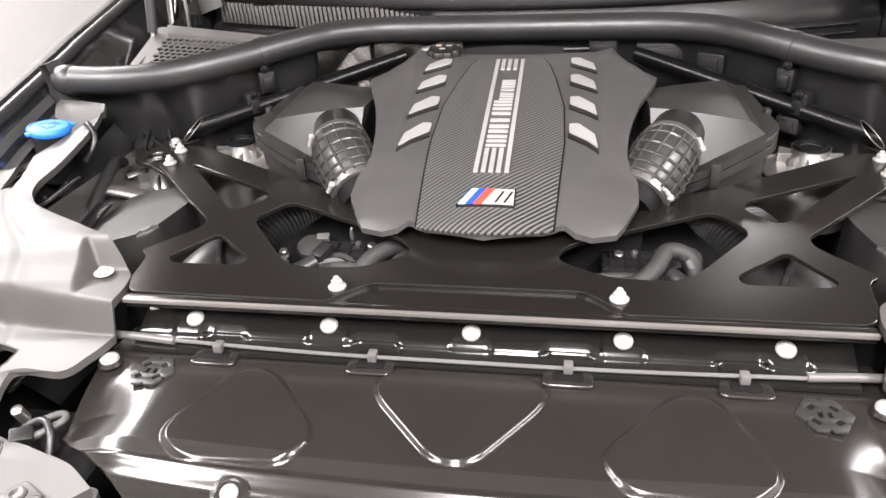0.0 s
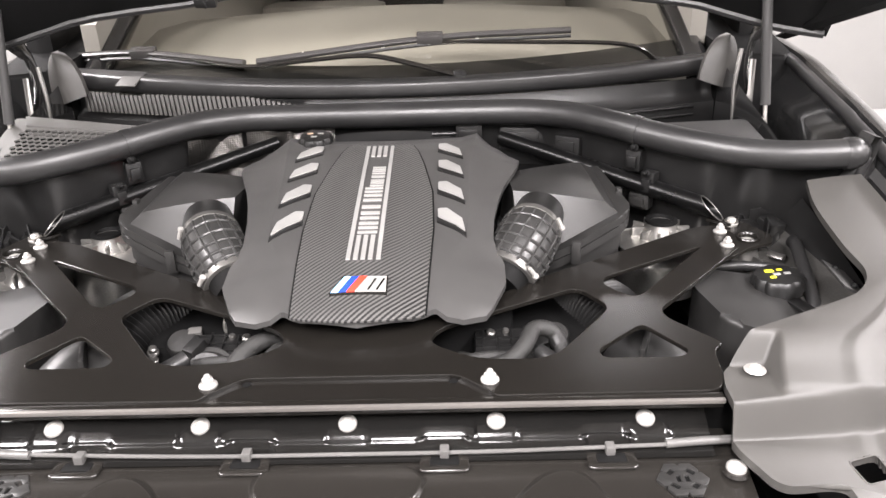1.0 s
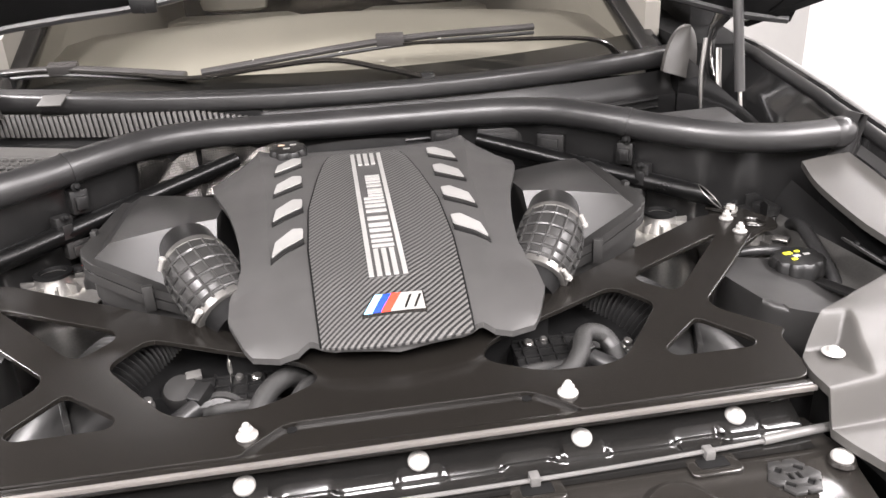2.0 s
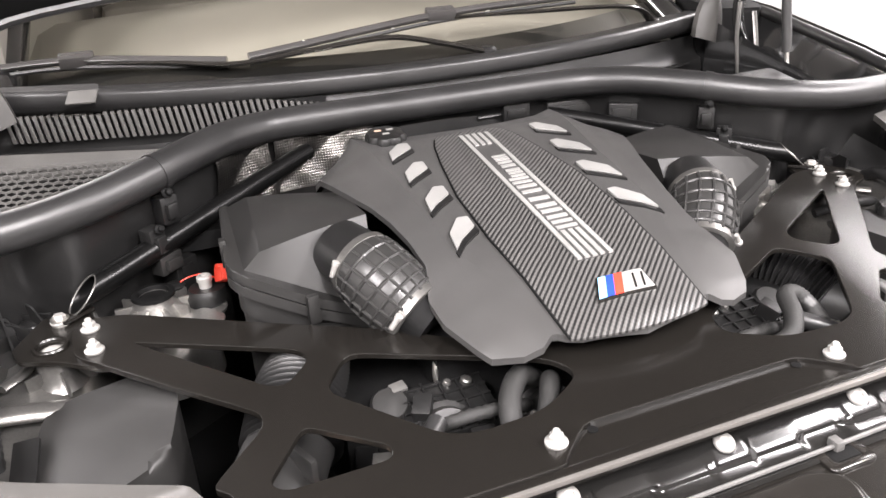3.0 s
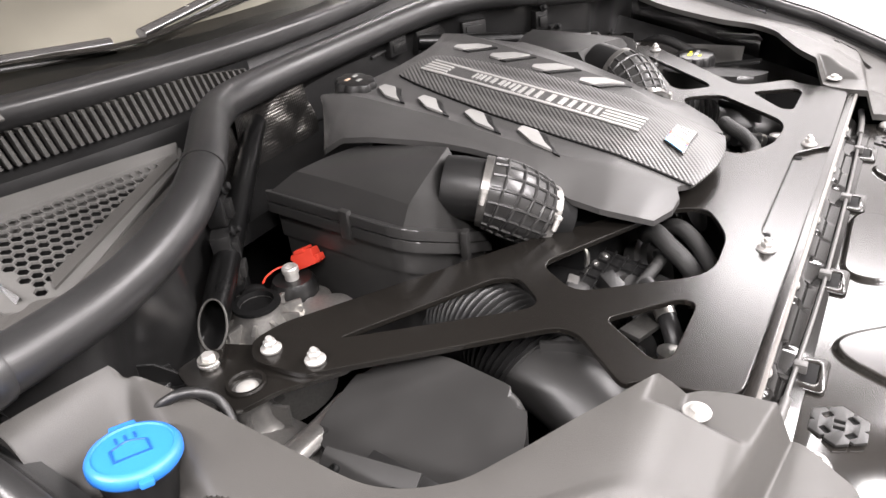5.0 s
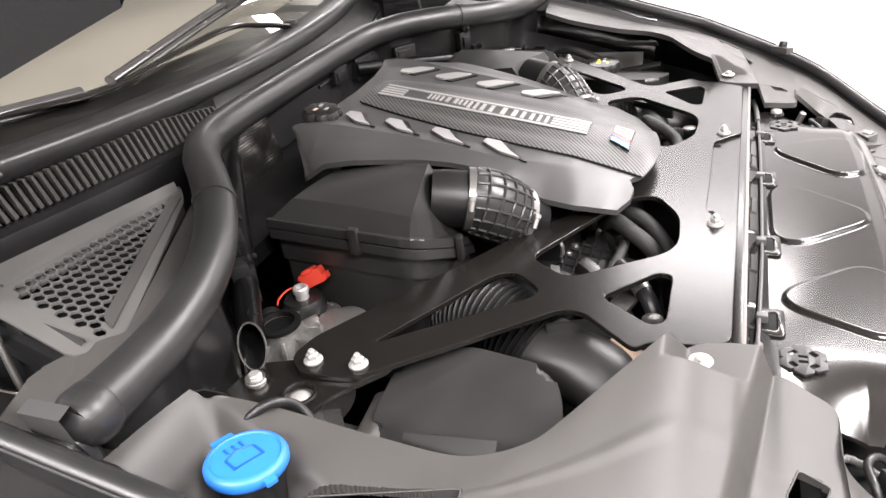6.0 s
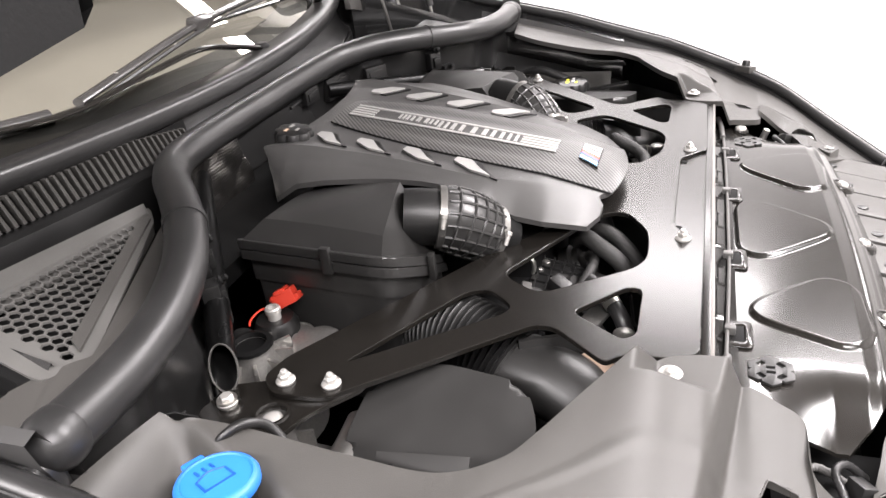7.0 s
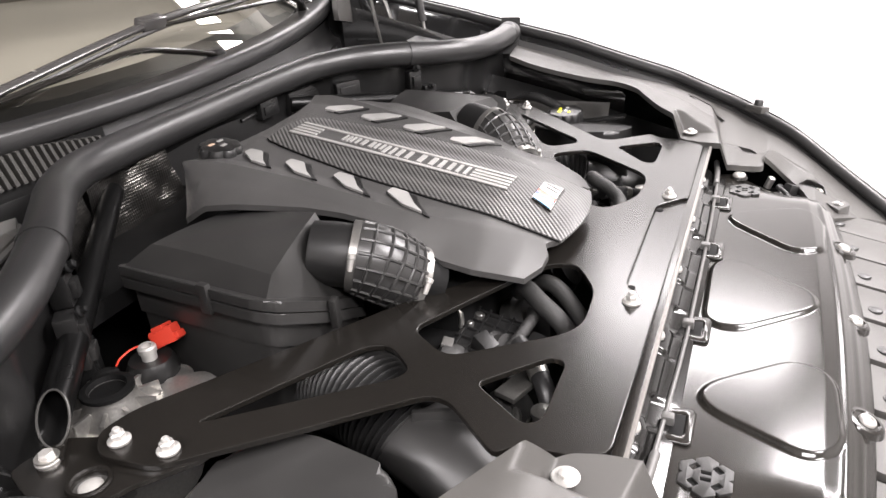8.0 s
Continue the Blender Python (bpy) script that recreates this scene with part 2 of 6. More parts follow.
def grid(bm, rows, close_u=False):
    """Faces over rows of points."""
    v = [[bm.verts.new(p) for p in r] for r in rows]
    for i in range(len(v) - 1):
        for j in range(len(v[i]) - (0 if close_u else 1)):
            k = (j + 1) % len(v[i])
            bm.faces.new((v[i][j], v[i][k], v[i + 1][k], v[i + 1][j]))
    return v


def skirt(bm, depth):
    """Turn the free rim of a sheet down, so that it has thickness at its edge."""
    rim = [e for e in bm.edges if e.is_boundary]
    made = bmesh.ops.extrude_edge_only(bm, edges=rim)
    for v in (g for g in made["geom"] if isinstance(g, bmesh.types.BMVert)):
        v.co.z -= depth
    return bm


def rounded(poly, r, per=4):
    """The outline with its corners rounded by about r."""
    out, n = [], len(poly)
    for i in range(n):
        a, b, c = Vector(poly[i - 1]), Vector(poly[i]), Vector(poly[(i + 1) % n])
        ra = min(r, (a - b).length * 0.45)
        rc = min(r, (c - b).length * 0.45)
        p, q = b + (a - b).normalized() * ra, b + (c - b).normalized() * rc
        for k in range(per + 1):
            t = k / per
            out.append(tuple((1 - t) ** 2 * p + 2 * t * (1 - t) * b + t * t * q))
    return out


def plate(name, outline, holes, thick, bevel, place):
    """A mesh of a flat plate with holes, its edges bevelled; place: a function that lifts each point."""
    cu = bpy.data.curves.new(name, "CURVE")
    cu.dimensions, cu.fill_mode = "2D", "BOTH"
    cu.extrude, cu.bevel_depth, cu.bevel_resolution, cu.offset = thick / 2 - bevel, bevel, 1, -bevel
    for poly in (outline, *holes):
        s = cu.splines.new("POLY")
        s.points.add(len(poly) - 1)
        for p, q in zip(s.points, poly):
            p.co = (q[0], q[1], 0, 1)
        s.use_cyclic_u = True
    ob = bpy.data.objects.new(name, cu)
    scene.collection.objects.link(ob)
    bpy.context.view_layer.update()
    me = bpy.data.meshes.new_from_object(ob.evaluated_get(bpy.context.evaluated_depsgraph_get()))
    bpy.data.objects.remove(ob)
    bpy.data.curves.remove(cu)
    bm = bmesh.new()
    bm.from_mesh(me)
    bpy.data.meshes.remove(me)
    bmesh.ops.remove_doubles(bm, verts=bm.verts, dist=1e-6)
    for v in bm.verts:
        v.co = place(v.co)
    return bm


def at(x, y, z, rx=0, ry=0, rz=0):
    return pose(x, y, z, rx, ry, rz)


def flange_bolt(name, parent, m, r=0.011, mat=None, tip=True):
    """A flanged hexagon bolt with a stud tip."""
    bm = bmesh.new()
    lathe(bm, [(r * 0.9, -0.002), (r, 0.0), (r, 0.002), (r * 0.75, 0.0045)], 20, m)
    lathe(bm, [(r * 0.66, 0.004), (r * 0.66, 0.010), (r * 0.55, 0.0115)], 6, m)
    if tip:
        lathe(bm, [(r * 0.36, 0.0115), (r * 0.36, 0.015), (r * 0.28, 0.0165)], 12, m)
    return part(name, bm, mat or M_WHITECAP, parent, "pale zinc-plated flange bolt", 35)


def pan_screw(name, parent, m, r=0.011, mat=None):
    """A round head with a star recess."""
    bm = bmesh.new()
    lathe(bm, [(r, -0.001), (r, 0.002), (r * 0.85, 0.0048), (r * 0.45, 0.0058), (r * 0.38, 0.0035)], 20, m)
    return part(name, bm, mat or M_WHITECAP, parent, "pale round-headed screw", 50)

# ---- the showroom ----
X0, X1, Y0, Y1 = -4.2, 4.6, -4.2, 6.0
bm = bmesh.new(); box(bm, X0 - 0.2, X1 + 0.2, Y0 - 0.2, Y1 + 0.2, FLOOR - 0.2, FLOOR)
solo("floor", bm, M_FLOOR, "white glossy epoxy showroom floor", "floor", "structure")
bm = bmesh.new(); box(bm, X0 - 0.2, X1 + 0.2, Y0 - 0.2, Y1 + 0.2, CEIL, CEIL + 0.2)
solo("ceiling", bm, M_CEILING, "plain grey-brown showroom ceiling", "ceiling", "structure")
for nm, w in (("wall_west", (X0 - 0.2, X0, Y0, Y1)), ("wall_east", (X1, X1 + 0.2, Y0, Y1)), ("wall_south", (X0 - 0.2, X1 + 0.2, Y0 - 0.2, Y0)), ("wall_north", (X0 - 0.2, X1 + 0.2, Y1, Y1 + 0.2))):
    bm = bmesh.new(); box(bm, *w, FLOOR, CEIL)
    solo(nm, bm, M_WALL_WHITE if nm == "wall_east" else M_WALL, "plain white painted showroom wall" if nm == "wall_east" else "plain grey painted showroom wall", "wall", "structure")
for lx, ly, ll, watts in LAMPS:
    ob = thing("ceiling_light", "long white ceiling light panel with a metal frame", "light", group="ceiling lights")
    bm = bmesh.new()
    box(bm, lx - 0.28, lx + 0.28, ly - ll / 2 - 0.03, ly + ll / 2 + 0.03, CEIL - 0.05, CEIL - 0.002, 0.004)
    part("frame", bm, M_SILVER, ob)
    bm = bmesh.new(); box(bm, lx - 0.25, lx + 0.25, ly - ll / 2, ly + ll / 2, CEIL - 0.056, CEIL - 0.0505)
    part("diffuser", bm, M_LAMP, ob, "glowing white diffuser")

# ---- the car's shell ----
car = thing("car_body", "black car body with its bonnet raised", "car")


def edge_z(y):
    """Height of the bonnet gap along the top of a front wing."""
    return 0.018 * float(np.interp(y, [0.4, 0.68], [1, 0])) + float(np.interp(y, [-0.45, -0.3, -0.2, -0.165, -0.05, 0.118, 0.28, 0.44, 0.7, 1.0, 1.3], [-0.19, -0.11, -0.05, -0.033, 0.003, 0.06, 0.106, 0.155, 0.234, 0.30, 0.34]))


def edge_x(y):
    return 0.020 * float(np.interp(y, [0.4, 0.68], [1, 0])) + float(np.interp(y, [-0.45, -0.3, -0.2, -0.165, -0.05, 0.118, 0.28, 0.44, 0.7, 1.0, 1.3], [0.60, 0.72, 0.79, 0.815, 0.895, 0.945, 0.955, 0.963, 0.983, 0.985, 0.98]))


def front_wing(sx):
    bm = bmesh.new()
    rows = []
    for i in range(44):
        y = -0.42 + i * 1.70 / 43
        x, z = edge_x(y), edge_z(y)
        out = min(1.03, x + 0.10)
        sect = [(x - 0.012, z - 0.03), (x - 0.010, z - 0.004), (x - 0.004, z + 0.002), (x + 0.01, z + 0.001), (x + 0.04, z - 0.012), (out - 0.012, z - 0.06), (out, z - 0.14), (out + 0.005, z - 0.3), (out - 0.01, z - 0.55), (out - 0.03, z - 0.75)]
        rows.append([(sx * a, y, max(b, FLOOR + 0.25)) for a, b in sect])
    grid(bm, rows)
    part("front_wing", bm, M_PAINT, car, "glossy black front wing")
    # rubber seal on the inside of the wing edge
    bm = bmesh.new()
    sweep(bm, [Vector((sx * (edge_x(y) - 0.022), y, edge_z(y) - 0.012)) for y in np.linspace(-0.41, 1.15, 60)], 0.0135, 10)
    part("wing_seal", bm, M_RUBBER, car, "black rubber bonnet seal")
    # upright flange between the wing edge and the trim
    bm = bmesh.new()
    ys = np.linspace(-0.41, 0.66, 56)
    grid(bm, [[(sx * (edge_x(y) - a), y, edge_z(y) - b) for y in ys] for a, b in ((0.012, 0.004), (0.016, 0.012), (0.022, 0.030), (0.030, 0.034), (0.050, 0.062), (0.072, 0.072))])
    part("wing_flange", bm, M_GREY, car, "dark grey wing flange")
    # inner wing channel down from the edge
    bm = bmesh.new()
    rows = []
    for i in range(30):
        y = 0.24 + i * 0.86 / 29
        x, z = edge_x(y) - 0.03, edge_z(y) - 0.014
        rows.append([(sx * a, y, b) for a, b in [(x, z), (x - 0.004, z - 0.03), (x - 0.03, z - 0.055), (x - 0.045, z - 0.09), (x - 0.05, z - 0.16), (x - 0.06, z - 0.3)]])
    grid(bm, rows)
    part("inner_wing", bm, M_PAINT, car, "glossy black inner wing")


for sx in (-1, 1):
    front_wing(sx)

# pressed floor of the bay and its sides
# the shade deep in the bay is put into the floor's near-black colour
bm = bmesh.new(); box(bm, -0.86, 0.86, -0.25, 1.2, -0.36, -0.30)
part("bay_floor", bm, M_DARK, car, "near-black floor of the engine bay, shade put into its colour")
for sx in (-1, 1):
    bm = bmesh.new()
    rows = []
    for i in range(16):
        y = 0.02 + i * 1.0 / 15
        rows.append([(sx * a, y, b) for a, b in [(0.84, edge_z(y) - 0.12), (0.80, min(0.03, edge_z(y) - 0.14)), (0.78, -0.05), (0.76, -0.14), (0.68, -0.2), (0.66, -0.32)]])
    grid(bm, rows)
    part("side_member", bm, M_BLACK, car, "dark side of the engine bay")


# windscreen, cabin and roof
def screen_y(x):
    return 0.955 + 0.36 * x * x


def screen_pt(x, s, off=0.0):
    """A point on the windscreen: x across, s metres up the slope."""
    a = radians(31)
    return Vector((x * (1 - 0.09 * s), screen_y(x) + s * math.cos(a) - off * math.sin(a), 0.287 + 0.03 * x * x + s * math.sin(a) + off * math.cos(a)))


bm = bmesh.new()
top = grid(bm, [[screen_pt(x, s) for x in np.linspace(-0.74, 0.74, 25)] for s in np.linspace(-0.03, 1.0, 10)])
glass = part("windscreen", bm, M_GLASS, car, "tinted laminated windscreen")
glass.data.flip_normals()
glass.visible_shadow = False
bm = bmesh.new()
grid(bm, [[screen_pt(x, s, -0.008) for x in np.linspace(-0.74, 0.74, 25)] for s in (-0.03, 0.045)])
part("screen_border", bm, M_BLACK, car, "black printed border of the windscreen")
for sx in (-1, 1):
    bm = bmesh.new()
    sweep(bm, [screen_pt(sx * 0.765, s, 0.0) for s in np.linspace(-0.1, 1.05, 12)], 0.035, 10)
    part("pillar", bm, M_PAINT, car, "black windscreen pillar")
    bm = bmesh.new()
    box(bm, sx * 0.92 - 0.04, sx * 0.92 + 0.04, 1.15, 3.2, -0.75, 0.47, 0.03)
    part("door_side", bm, M_DARK, car, "black door")
    bm = bmesh.new()
    prism(bm, [(sx * 0.80, 1.15), (sx * 0.76, 1.15), (sx * 0.70, 1.95), (sx * 0.70, 3.35), (sx * 0.80, 3.35)], 0.2, lambda x, y: min(0.84, 0.40 + 0.55 * (y - 1.15)))
    part("side_glass", bm, M_CABIN, car, "dark side window")
bm = bmesh.new(); box(bm, -0.72, 0.72, 1.85, 3.6, 0.80, 0.86, 0.03)
part("roof", bm, M_PAINT, car, "black roof")
bm = bmesh.new(); box(bm, -0.9, 0.9, 3.3, 3.6, -0.75, 0.82, 0.03)
part("rear_body", bm, M_PAINT, car, "black rear body")
bm = bmesh.new()
rows = []
for y, z in ((1.0, 0.24), (1.2, 0.31), (1.45, 0.36), (1.75, 0.36), (1.82, 0.30), (1.84, -0.1)):
    rows.append([(x, y + 0.25 * x * x * (1.84 - y), z + 0.02 * math.cos(3 * x)) for x in np.linspace(-0.8, 0.8, 17)])
grid(bm, rows)
part("dashboard", bm, M_CABIN, car, "dark soft dashboard top")
bm = bmesh.new()
for sx in (-1, 1):
    box(bm, sx * 0.37 - 0.26, sx * 0.37 + 0.26, 2.3, 2.5, -0.4, 0.35, 0.06)
    box(bm, sx * 0.37 - 0.13, sx * 0.37 + 0.13, 2.38, 2.48, 0.36, 0.58, 0.04)
part("seats", bm, M_CABIN, car, "dark seat backs")
bm = bmesh.new(); box(bm, -0.9, 0.9, 1.2, 3.6, -0.75, -0.68)
part("cabin_floor", bm, M_DARK, car, "dark cabin floor")
for sx in (-1, 1):
    for wy in (0.15, 3.05):
        bm = bmesh.new()
        lathe(bm, [(0.2, -0.13), (0.34, -0.13), (0.37, -0.09), (0.37, 0.09), (0.34, 0.13), (0.2, 0.13)], 28, at(sx * 0.82, wy, FLOOR + 0.37, 0, 90, 0))
        part("wheel", bm, M_RUBBER, car, "black tyre")
bm = bmesh.new()
rows = []
for y, z, w in ((-0.40, -0.13, 0.62), (-0.46, -0.16, 0.66), (-0.50, -0.24, 0.70), (-0.52, -0.40, 0.76), (-0.52, -0.75, 0.80), (-0.40, -0.82, 0.80)):
    rows.append([(w * u * 1.12, y + 0.20 * u * u * u * u, z - 0.05 * u * u) for u in np.linspace(-1, 1, 21)])
grid(bm, rows)
part("bumper", bm, M_PAINT, car, "black front bumper")

# ---- bonnet, raised on its hinges ----
HX = 0.95


def hood_pt(u, s, off=0.0):
    """u across (-1 to 1), s metres forward and up from the rear edge."""
    a = radians(58)
    w = HX * (1 - 0.06 * s * s)
    y0 = 1.02 - 0.19 * u * u
    z0 = float(np.interp(abs(u), [0, 0.25, 0.34, 0.45, 0.59, 0.72, 0.81, 0.9, 1.0], [0.54, 0.505, 0.480, 0.461, 0.450, 0.436, 0.410, 0.385, 0.372]))
    return Vector((w * u, y0 - s * math.cos(a) - off * math.sin(a), z0 + s * math.sin(a) - off * math.cos(a)))


bonnet = thing("bonnet", "raised black bonnet with a dark lined underside", "bonnet")
bm = bmesh.new()
grid(bm, [[hood_pt(u, s) for u in np.linspace(-1, 1, 33)] for s in np.linspace(0, 1.25, 14)])
bmesh.ops.recalc_face_normals(bm, faces=bm.faces)
bmesh.ops.solidify(bm, geom=bm.faces[:], thickness=0.012)
part("skin", bm, M_PAINT, bonnet, "glossy black outer skin")
bm = bmesh.new()
grid(bm, [[hood_pt(u, s, 0.035 if 0.03 < s < 1.2 and abs(u) < 0.97 else 0.014) for u in np.linspace(-0.985, 0.985, 41)] for s in (0.012, 0.02, 0.06, 0.3, 0.6, 0.9, 1.15, 1.21, 1.235)])
part("liner", bm, M_DARK, bonnet, "dark pressed inner liner")
bm = bmesh.new()
sweep(bm, [hood_pt(u, 0.005, 0.012) for u in np.linspace(-0.99, 0.99, 40)], 0.009, 8)
part("edge_seal", bm, M_RUBBER, bonnet, "black rubber edge seal")
for u in (-0.42, 0.42):
    bm = bmesh.new()
    c = hood_pt(u, 0.03, 0.05)
    box(bm, -0.026, 0.026, -0.010, 0.010, -0.014, 0.02, 0.008, at(c.x, c.y, c.z, 20))
    box(bm, -0.003, 0.003, -0.012, 0.012, -0.012, 0.004, 0.001, at(c.x, c.y, c.z, 20))
    part("striker_loop", bm, M_BLACK, bonnet, "black rubber striker block")

# ---- gas struts and hinges ----
for sx in (-1, 1):
    gs = thing("gas_strut", "grey gas strut with a chrome rod holding the bonnet", "gas strut", group="bonnet struts")
    a, b = Vector((sx * 0.83, 0.765, 0.10)), Vector((sx * 0.80, 0.80, 0.47))
    mid = a.lerp(b, 0.36)
    bm = bmesh.new(); sweep(bm, [mid, b], 0.0105, 16)
    part("cylinder", bm, M_GREY, gs, "dark grey strut cylinder")
    bm = bmesh.new(); sweep(bm, [a, mid], 0.0045, 12)
    part("rod", bm, M_ZINC, gs, "polished steel rod")
    bm = bmesh.new(); lathe(bm, [(0.006, -0.012), (0.011, -0.008), (0.011, 0.008), (0.006, 0.012)], 14, at(*a))
    part("ball_socket", bm, M_BLACK, gs)
    bm = bmesh.new()
    box(bm, -0.002, 0.002, -0.03, 0.03, -0.01, 0.03, 0.001, at(sx * 0.845, 0.765, 0.095))
    part("foot_bracket", bm, M_ZINC, gs, "zinc mounting bracket")
    # hinge: base plate, bent arm, links and bolts
    bm = bmesh.new()
    box(bm, sx * 0.815 - 0.003, sx * 0.815 + 0.003, 0.84, 1.0, 0.07, 0.20, 0.002)
    prism(bm, rounded([(sx * 0.79, 0.83), (sx * 0.86, 0.83), (sx * 0.87, 1.0), (sx * 0.79, 1.0)], 0.012), 0.085, 0.10, 0.003)
    hg = part("hinge", bm, M_PAINT, bonnet, "black pressed-steel hinge")
    bm = bmesh.new()
    sweep(bm, spline([(sx * 0.835, 0.86, 0.14), (sx * 0.838, 0.91, 0.21), (sx * 0.845, 0.965, 0.28), (sx * 0.85, 0.965, 0.35), (sx * 0.85, 0.90, 0.40), (sx * 0.85, 0.84, 0.44)], 6), [0.016] * 10 + [0.020] * 10 + [0.026] * 11, 10, flat=0.35, up=(sx, 0, 0))
    part("hinge_arm", bm, M_PAINT, hg, "bent black hinge arm")
    bm = bmesh.new()
    sweep(bm, spline([(sx * 0.80, 0.90, 0.17), (sx * 0.80, 0.915, 0.25), (sx * 0.812, 0.93, 0.33)], 5), 0.005, 8)
    part("link_rod", bm, M_SATIN, hg, "bright steel link")
    bm = bmesh.new()
    sweep(bm, spline([(sx * 0.822, 0.855, 0.12), (sx * 0.822, 0.87, 0.22), (sx * 0.83, 0.90, 0.31)], 5), 0.007, 8, flat=0.5)
    part("link_arm", bm, M_SATIN, hg, "dark steel link")
    for (y, z, r) in ((0.855, 0.125, 0.010), (0.92, 0.155, 0.008), (0.975, 0.12, 0.010), (0.90, 0.172, 0.007)):
        pan_screw("hinge_bolt", hg, at(sx * 0.810, y, z, 0, -90 * sx, 0), r, M_ZINC)
    # side wall of the scuttle and the wing's end towards the pillar
    bm = bmesh.new()
    rows = []
    for y in np.linspace(0.66, 1.02, 12):
        rows.append([(sx * a, y + b, c) for a, b, c in ((0.795, 0, 0.06), (0.80, 0, 0.16 + 0.25 * (y - 0.66)), (0.806, 0, 0.185 + 0.28 * (y - 0.66)), (0.812, 0, 0.18 + 0.28 * (y - 0.66)), (0.815, 0, 0.06))])
    grid(bm, rows)
    part("scuttle_side", bm, M_PAINT, car, "black scuttle side wall")
    bm = bmesh.new()
    prism(bm, rounded([(sx * 0.83, 1.03), (sx * 0.965, 1.0), (sx * 0.975, 1.32), (sx * 0.76, 1.32)], 0.02), 0.05, lambda x, y: 0.30 + 0.22 * (y - 1.0), 0.015)
    part("pillar_foot", bm, M_DARK, car, "black panel at the pillar's foot")
    bm = bmesh.new()
    rows = []
    for t in np.linspace(0, 1, 16):
        half = 0.042 * (1 - t ** 2.6) ** 0.55 + 0.002
        cx, cz = 0.788 + 0.020 * t, 0.236 + 0.118 * t
        rows.append([(sx * (cx + half * a), 1.0 + 0.015 * t - 0.020 * math.cos(1.3 * a) + 0.012 * (a > 0) * a, cz - 0.014 * a * (1 - t)) for a in np.linspace(-1, 1, 13)])
    front = grid(bm, rows)
    back = grid(bm, [[(x, y + 0.016, z) for x, y, z in r] for r in rows])
    n, m = len(rows) - 1, len(rows[0]) - 1
    loop = [(i, 0) for i in range(n + 1)] + [(n, j) for j in range(1, m + 1)] + [(i, m) for i in range(n - 1, -1, -1)] + [(0, j) for j in range(m - 1, 0, -1)]
    for (a, b), (c, d) in zip(loop, loop[1:] + loop[:1]):
        bm.faces.new((front[a][b], front[c][d], back[c][d], back[a][b]))
    solo("corner_cap", bm, M_TRIM, "grey rubber fin curled up beside the windscreen", "seal cap", group="corner caps")
    # hanging side flank of the bonnet
    bm = bmesh.new()
    rows = []
    for s in np.linspace(0, 1, 14):
        h = hood_pt(sx * 0.995, 1.1 * s)
        low = Vector((sx * (0.895 + 0.10 * min(1, 1.6 * s)), 0.90 - 0.62 * s, 0.352 + 0.21 * s))
        mid = h.lerp(low, 0.55) + Vector((sx * 0.02, 0, 0.01))
        rows.append([h, mid, low, low + Vector((-sx * 0.02, 0.01, 0.006)), mid + Vector((-sx * 0.03, 0.01, 0.0))])
    grid(bm, rows)
    part("side_flank", bm, M_DARK, bonnet, "dark hanging flank")

# ---- cowl: louvred panel, lip, trays ----


def cowl_y(x):
    return 0.885 + 0.26 * x * x


cowl = thing("cowl_panel", "black cowl panel with a louvred air intake", "cowl panel")
bm = bmesh.new()
grid(bm, [[(x, cowl_y(x) + dy, z + 0.025 * x * x * k) for x in np.linspace(-0.80, 0.80, 49)] for dy, z, k in ((0.066, 0.281, 1), (0.040, 0.2835, 1), (0.016, 0.2840, 1), (0.007, 0.2825, 1), (0.002, 0.279, 1), (0.0, 0.274, 1), (0.0, 0.258, 1), (0.003, 0.250, 1), (0.010, 0.246, 0.6), (0.02, 0.243, 0.5))])
part("lip", bm, M_RUBBER, cowl, "thick black rubber lip")
bm = bmesh.new()
grid(bm, [[(x, cowl_y(x) + dy, z) for x in np.linspace(-0.80, 0.80, 49)] for dy, z in ((0.02, 0.243), (0.014, 0.215), (0.0, 0.196), (-0.015, 0.190), (-0.02, 0.170), (-0.02, 0.10))])
part("face", bm, M_BLACK, cowl, "black plastic face")
# near-black sheet puts shade into the gaps between the louvres
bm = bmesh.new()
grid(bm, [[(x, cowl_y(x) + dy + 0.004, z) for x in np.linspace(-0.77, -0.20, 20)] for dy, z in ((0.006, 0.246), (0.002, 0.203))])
part("louvre_back", bm, M_DARK, cowl, "near-black sheet standing in for shade behind the louvres")
for k in range(46):
    x = -0.765 + k * 0.0122
    bm = bmesh.new()
    h = 0.0 if 8 < k < 14 else 0.004
    sl = 0.006
    y = cowl_y(x)
    tops = 0.249 + h - max(0, k - 36) * 0.002
    pts = [(x - 0.006, y - 0.003, tops), (x + 0.0008, y - 0.003 + 0.003, tops), (x + 0.0068, y - 0.010, 0.205), (x, y - 0.010, 0.205)]
    f = [bm.verts.new(p) for p in pts]
    g = [bm.verts.new((p[0], p[1] + 0.012, p[2])) for p in pts]
    bm.faces.new(f); bm.faces.new(g[::-1])
    for i in range(4):
        bm.faces.new((f[i], f[(i + 1) % 4], g[(i + 1) % 4], g[i]))
    part("louvre", bm, M_TRIM, cowl)
bm = bmesh.new()
prism(bm, rounded([(-0.84, 1.10), (-0.60, 1.03), (-0.598, 0.992), (-0.66, 1.005), (-0.84, 1.075)], 0.006), 0.262, lambda x, y: 0.294 + 0.1 * (y - 1.0), 0.002)
part("corner_plate", bm, M_GREY, cowl, "smooth grey corner plate")
bm = bmesh.new()
box(bm, -0.026, 0.026, -0.020, 0.020, -0.002, 0.002, 0.0015, at(-0.628, 0.978, 0.284, 24, 0, -12))
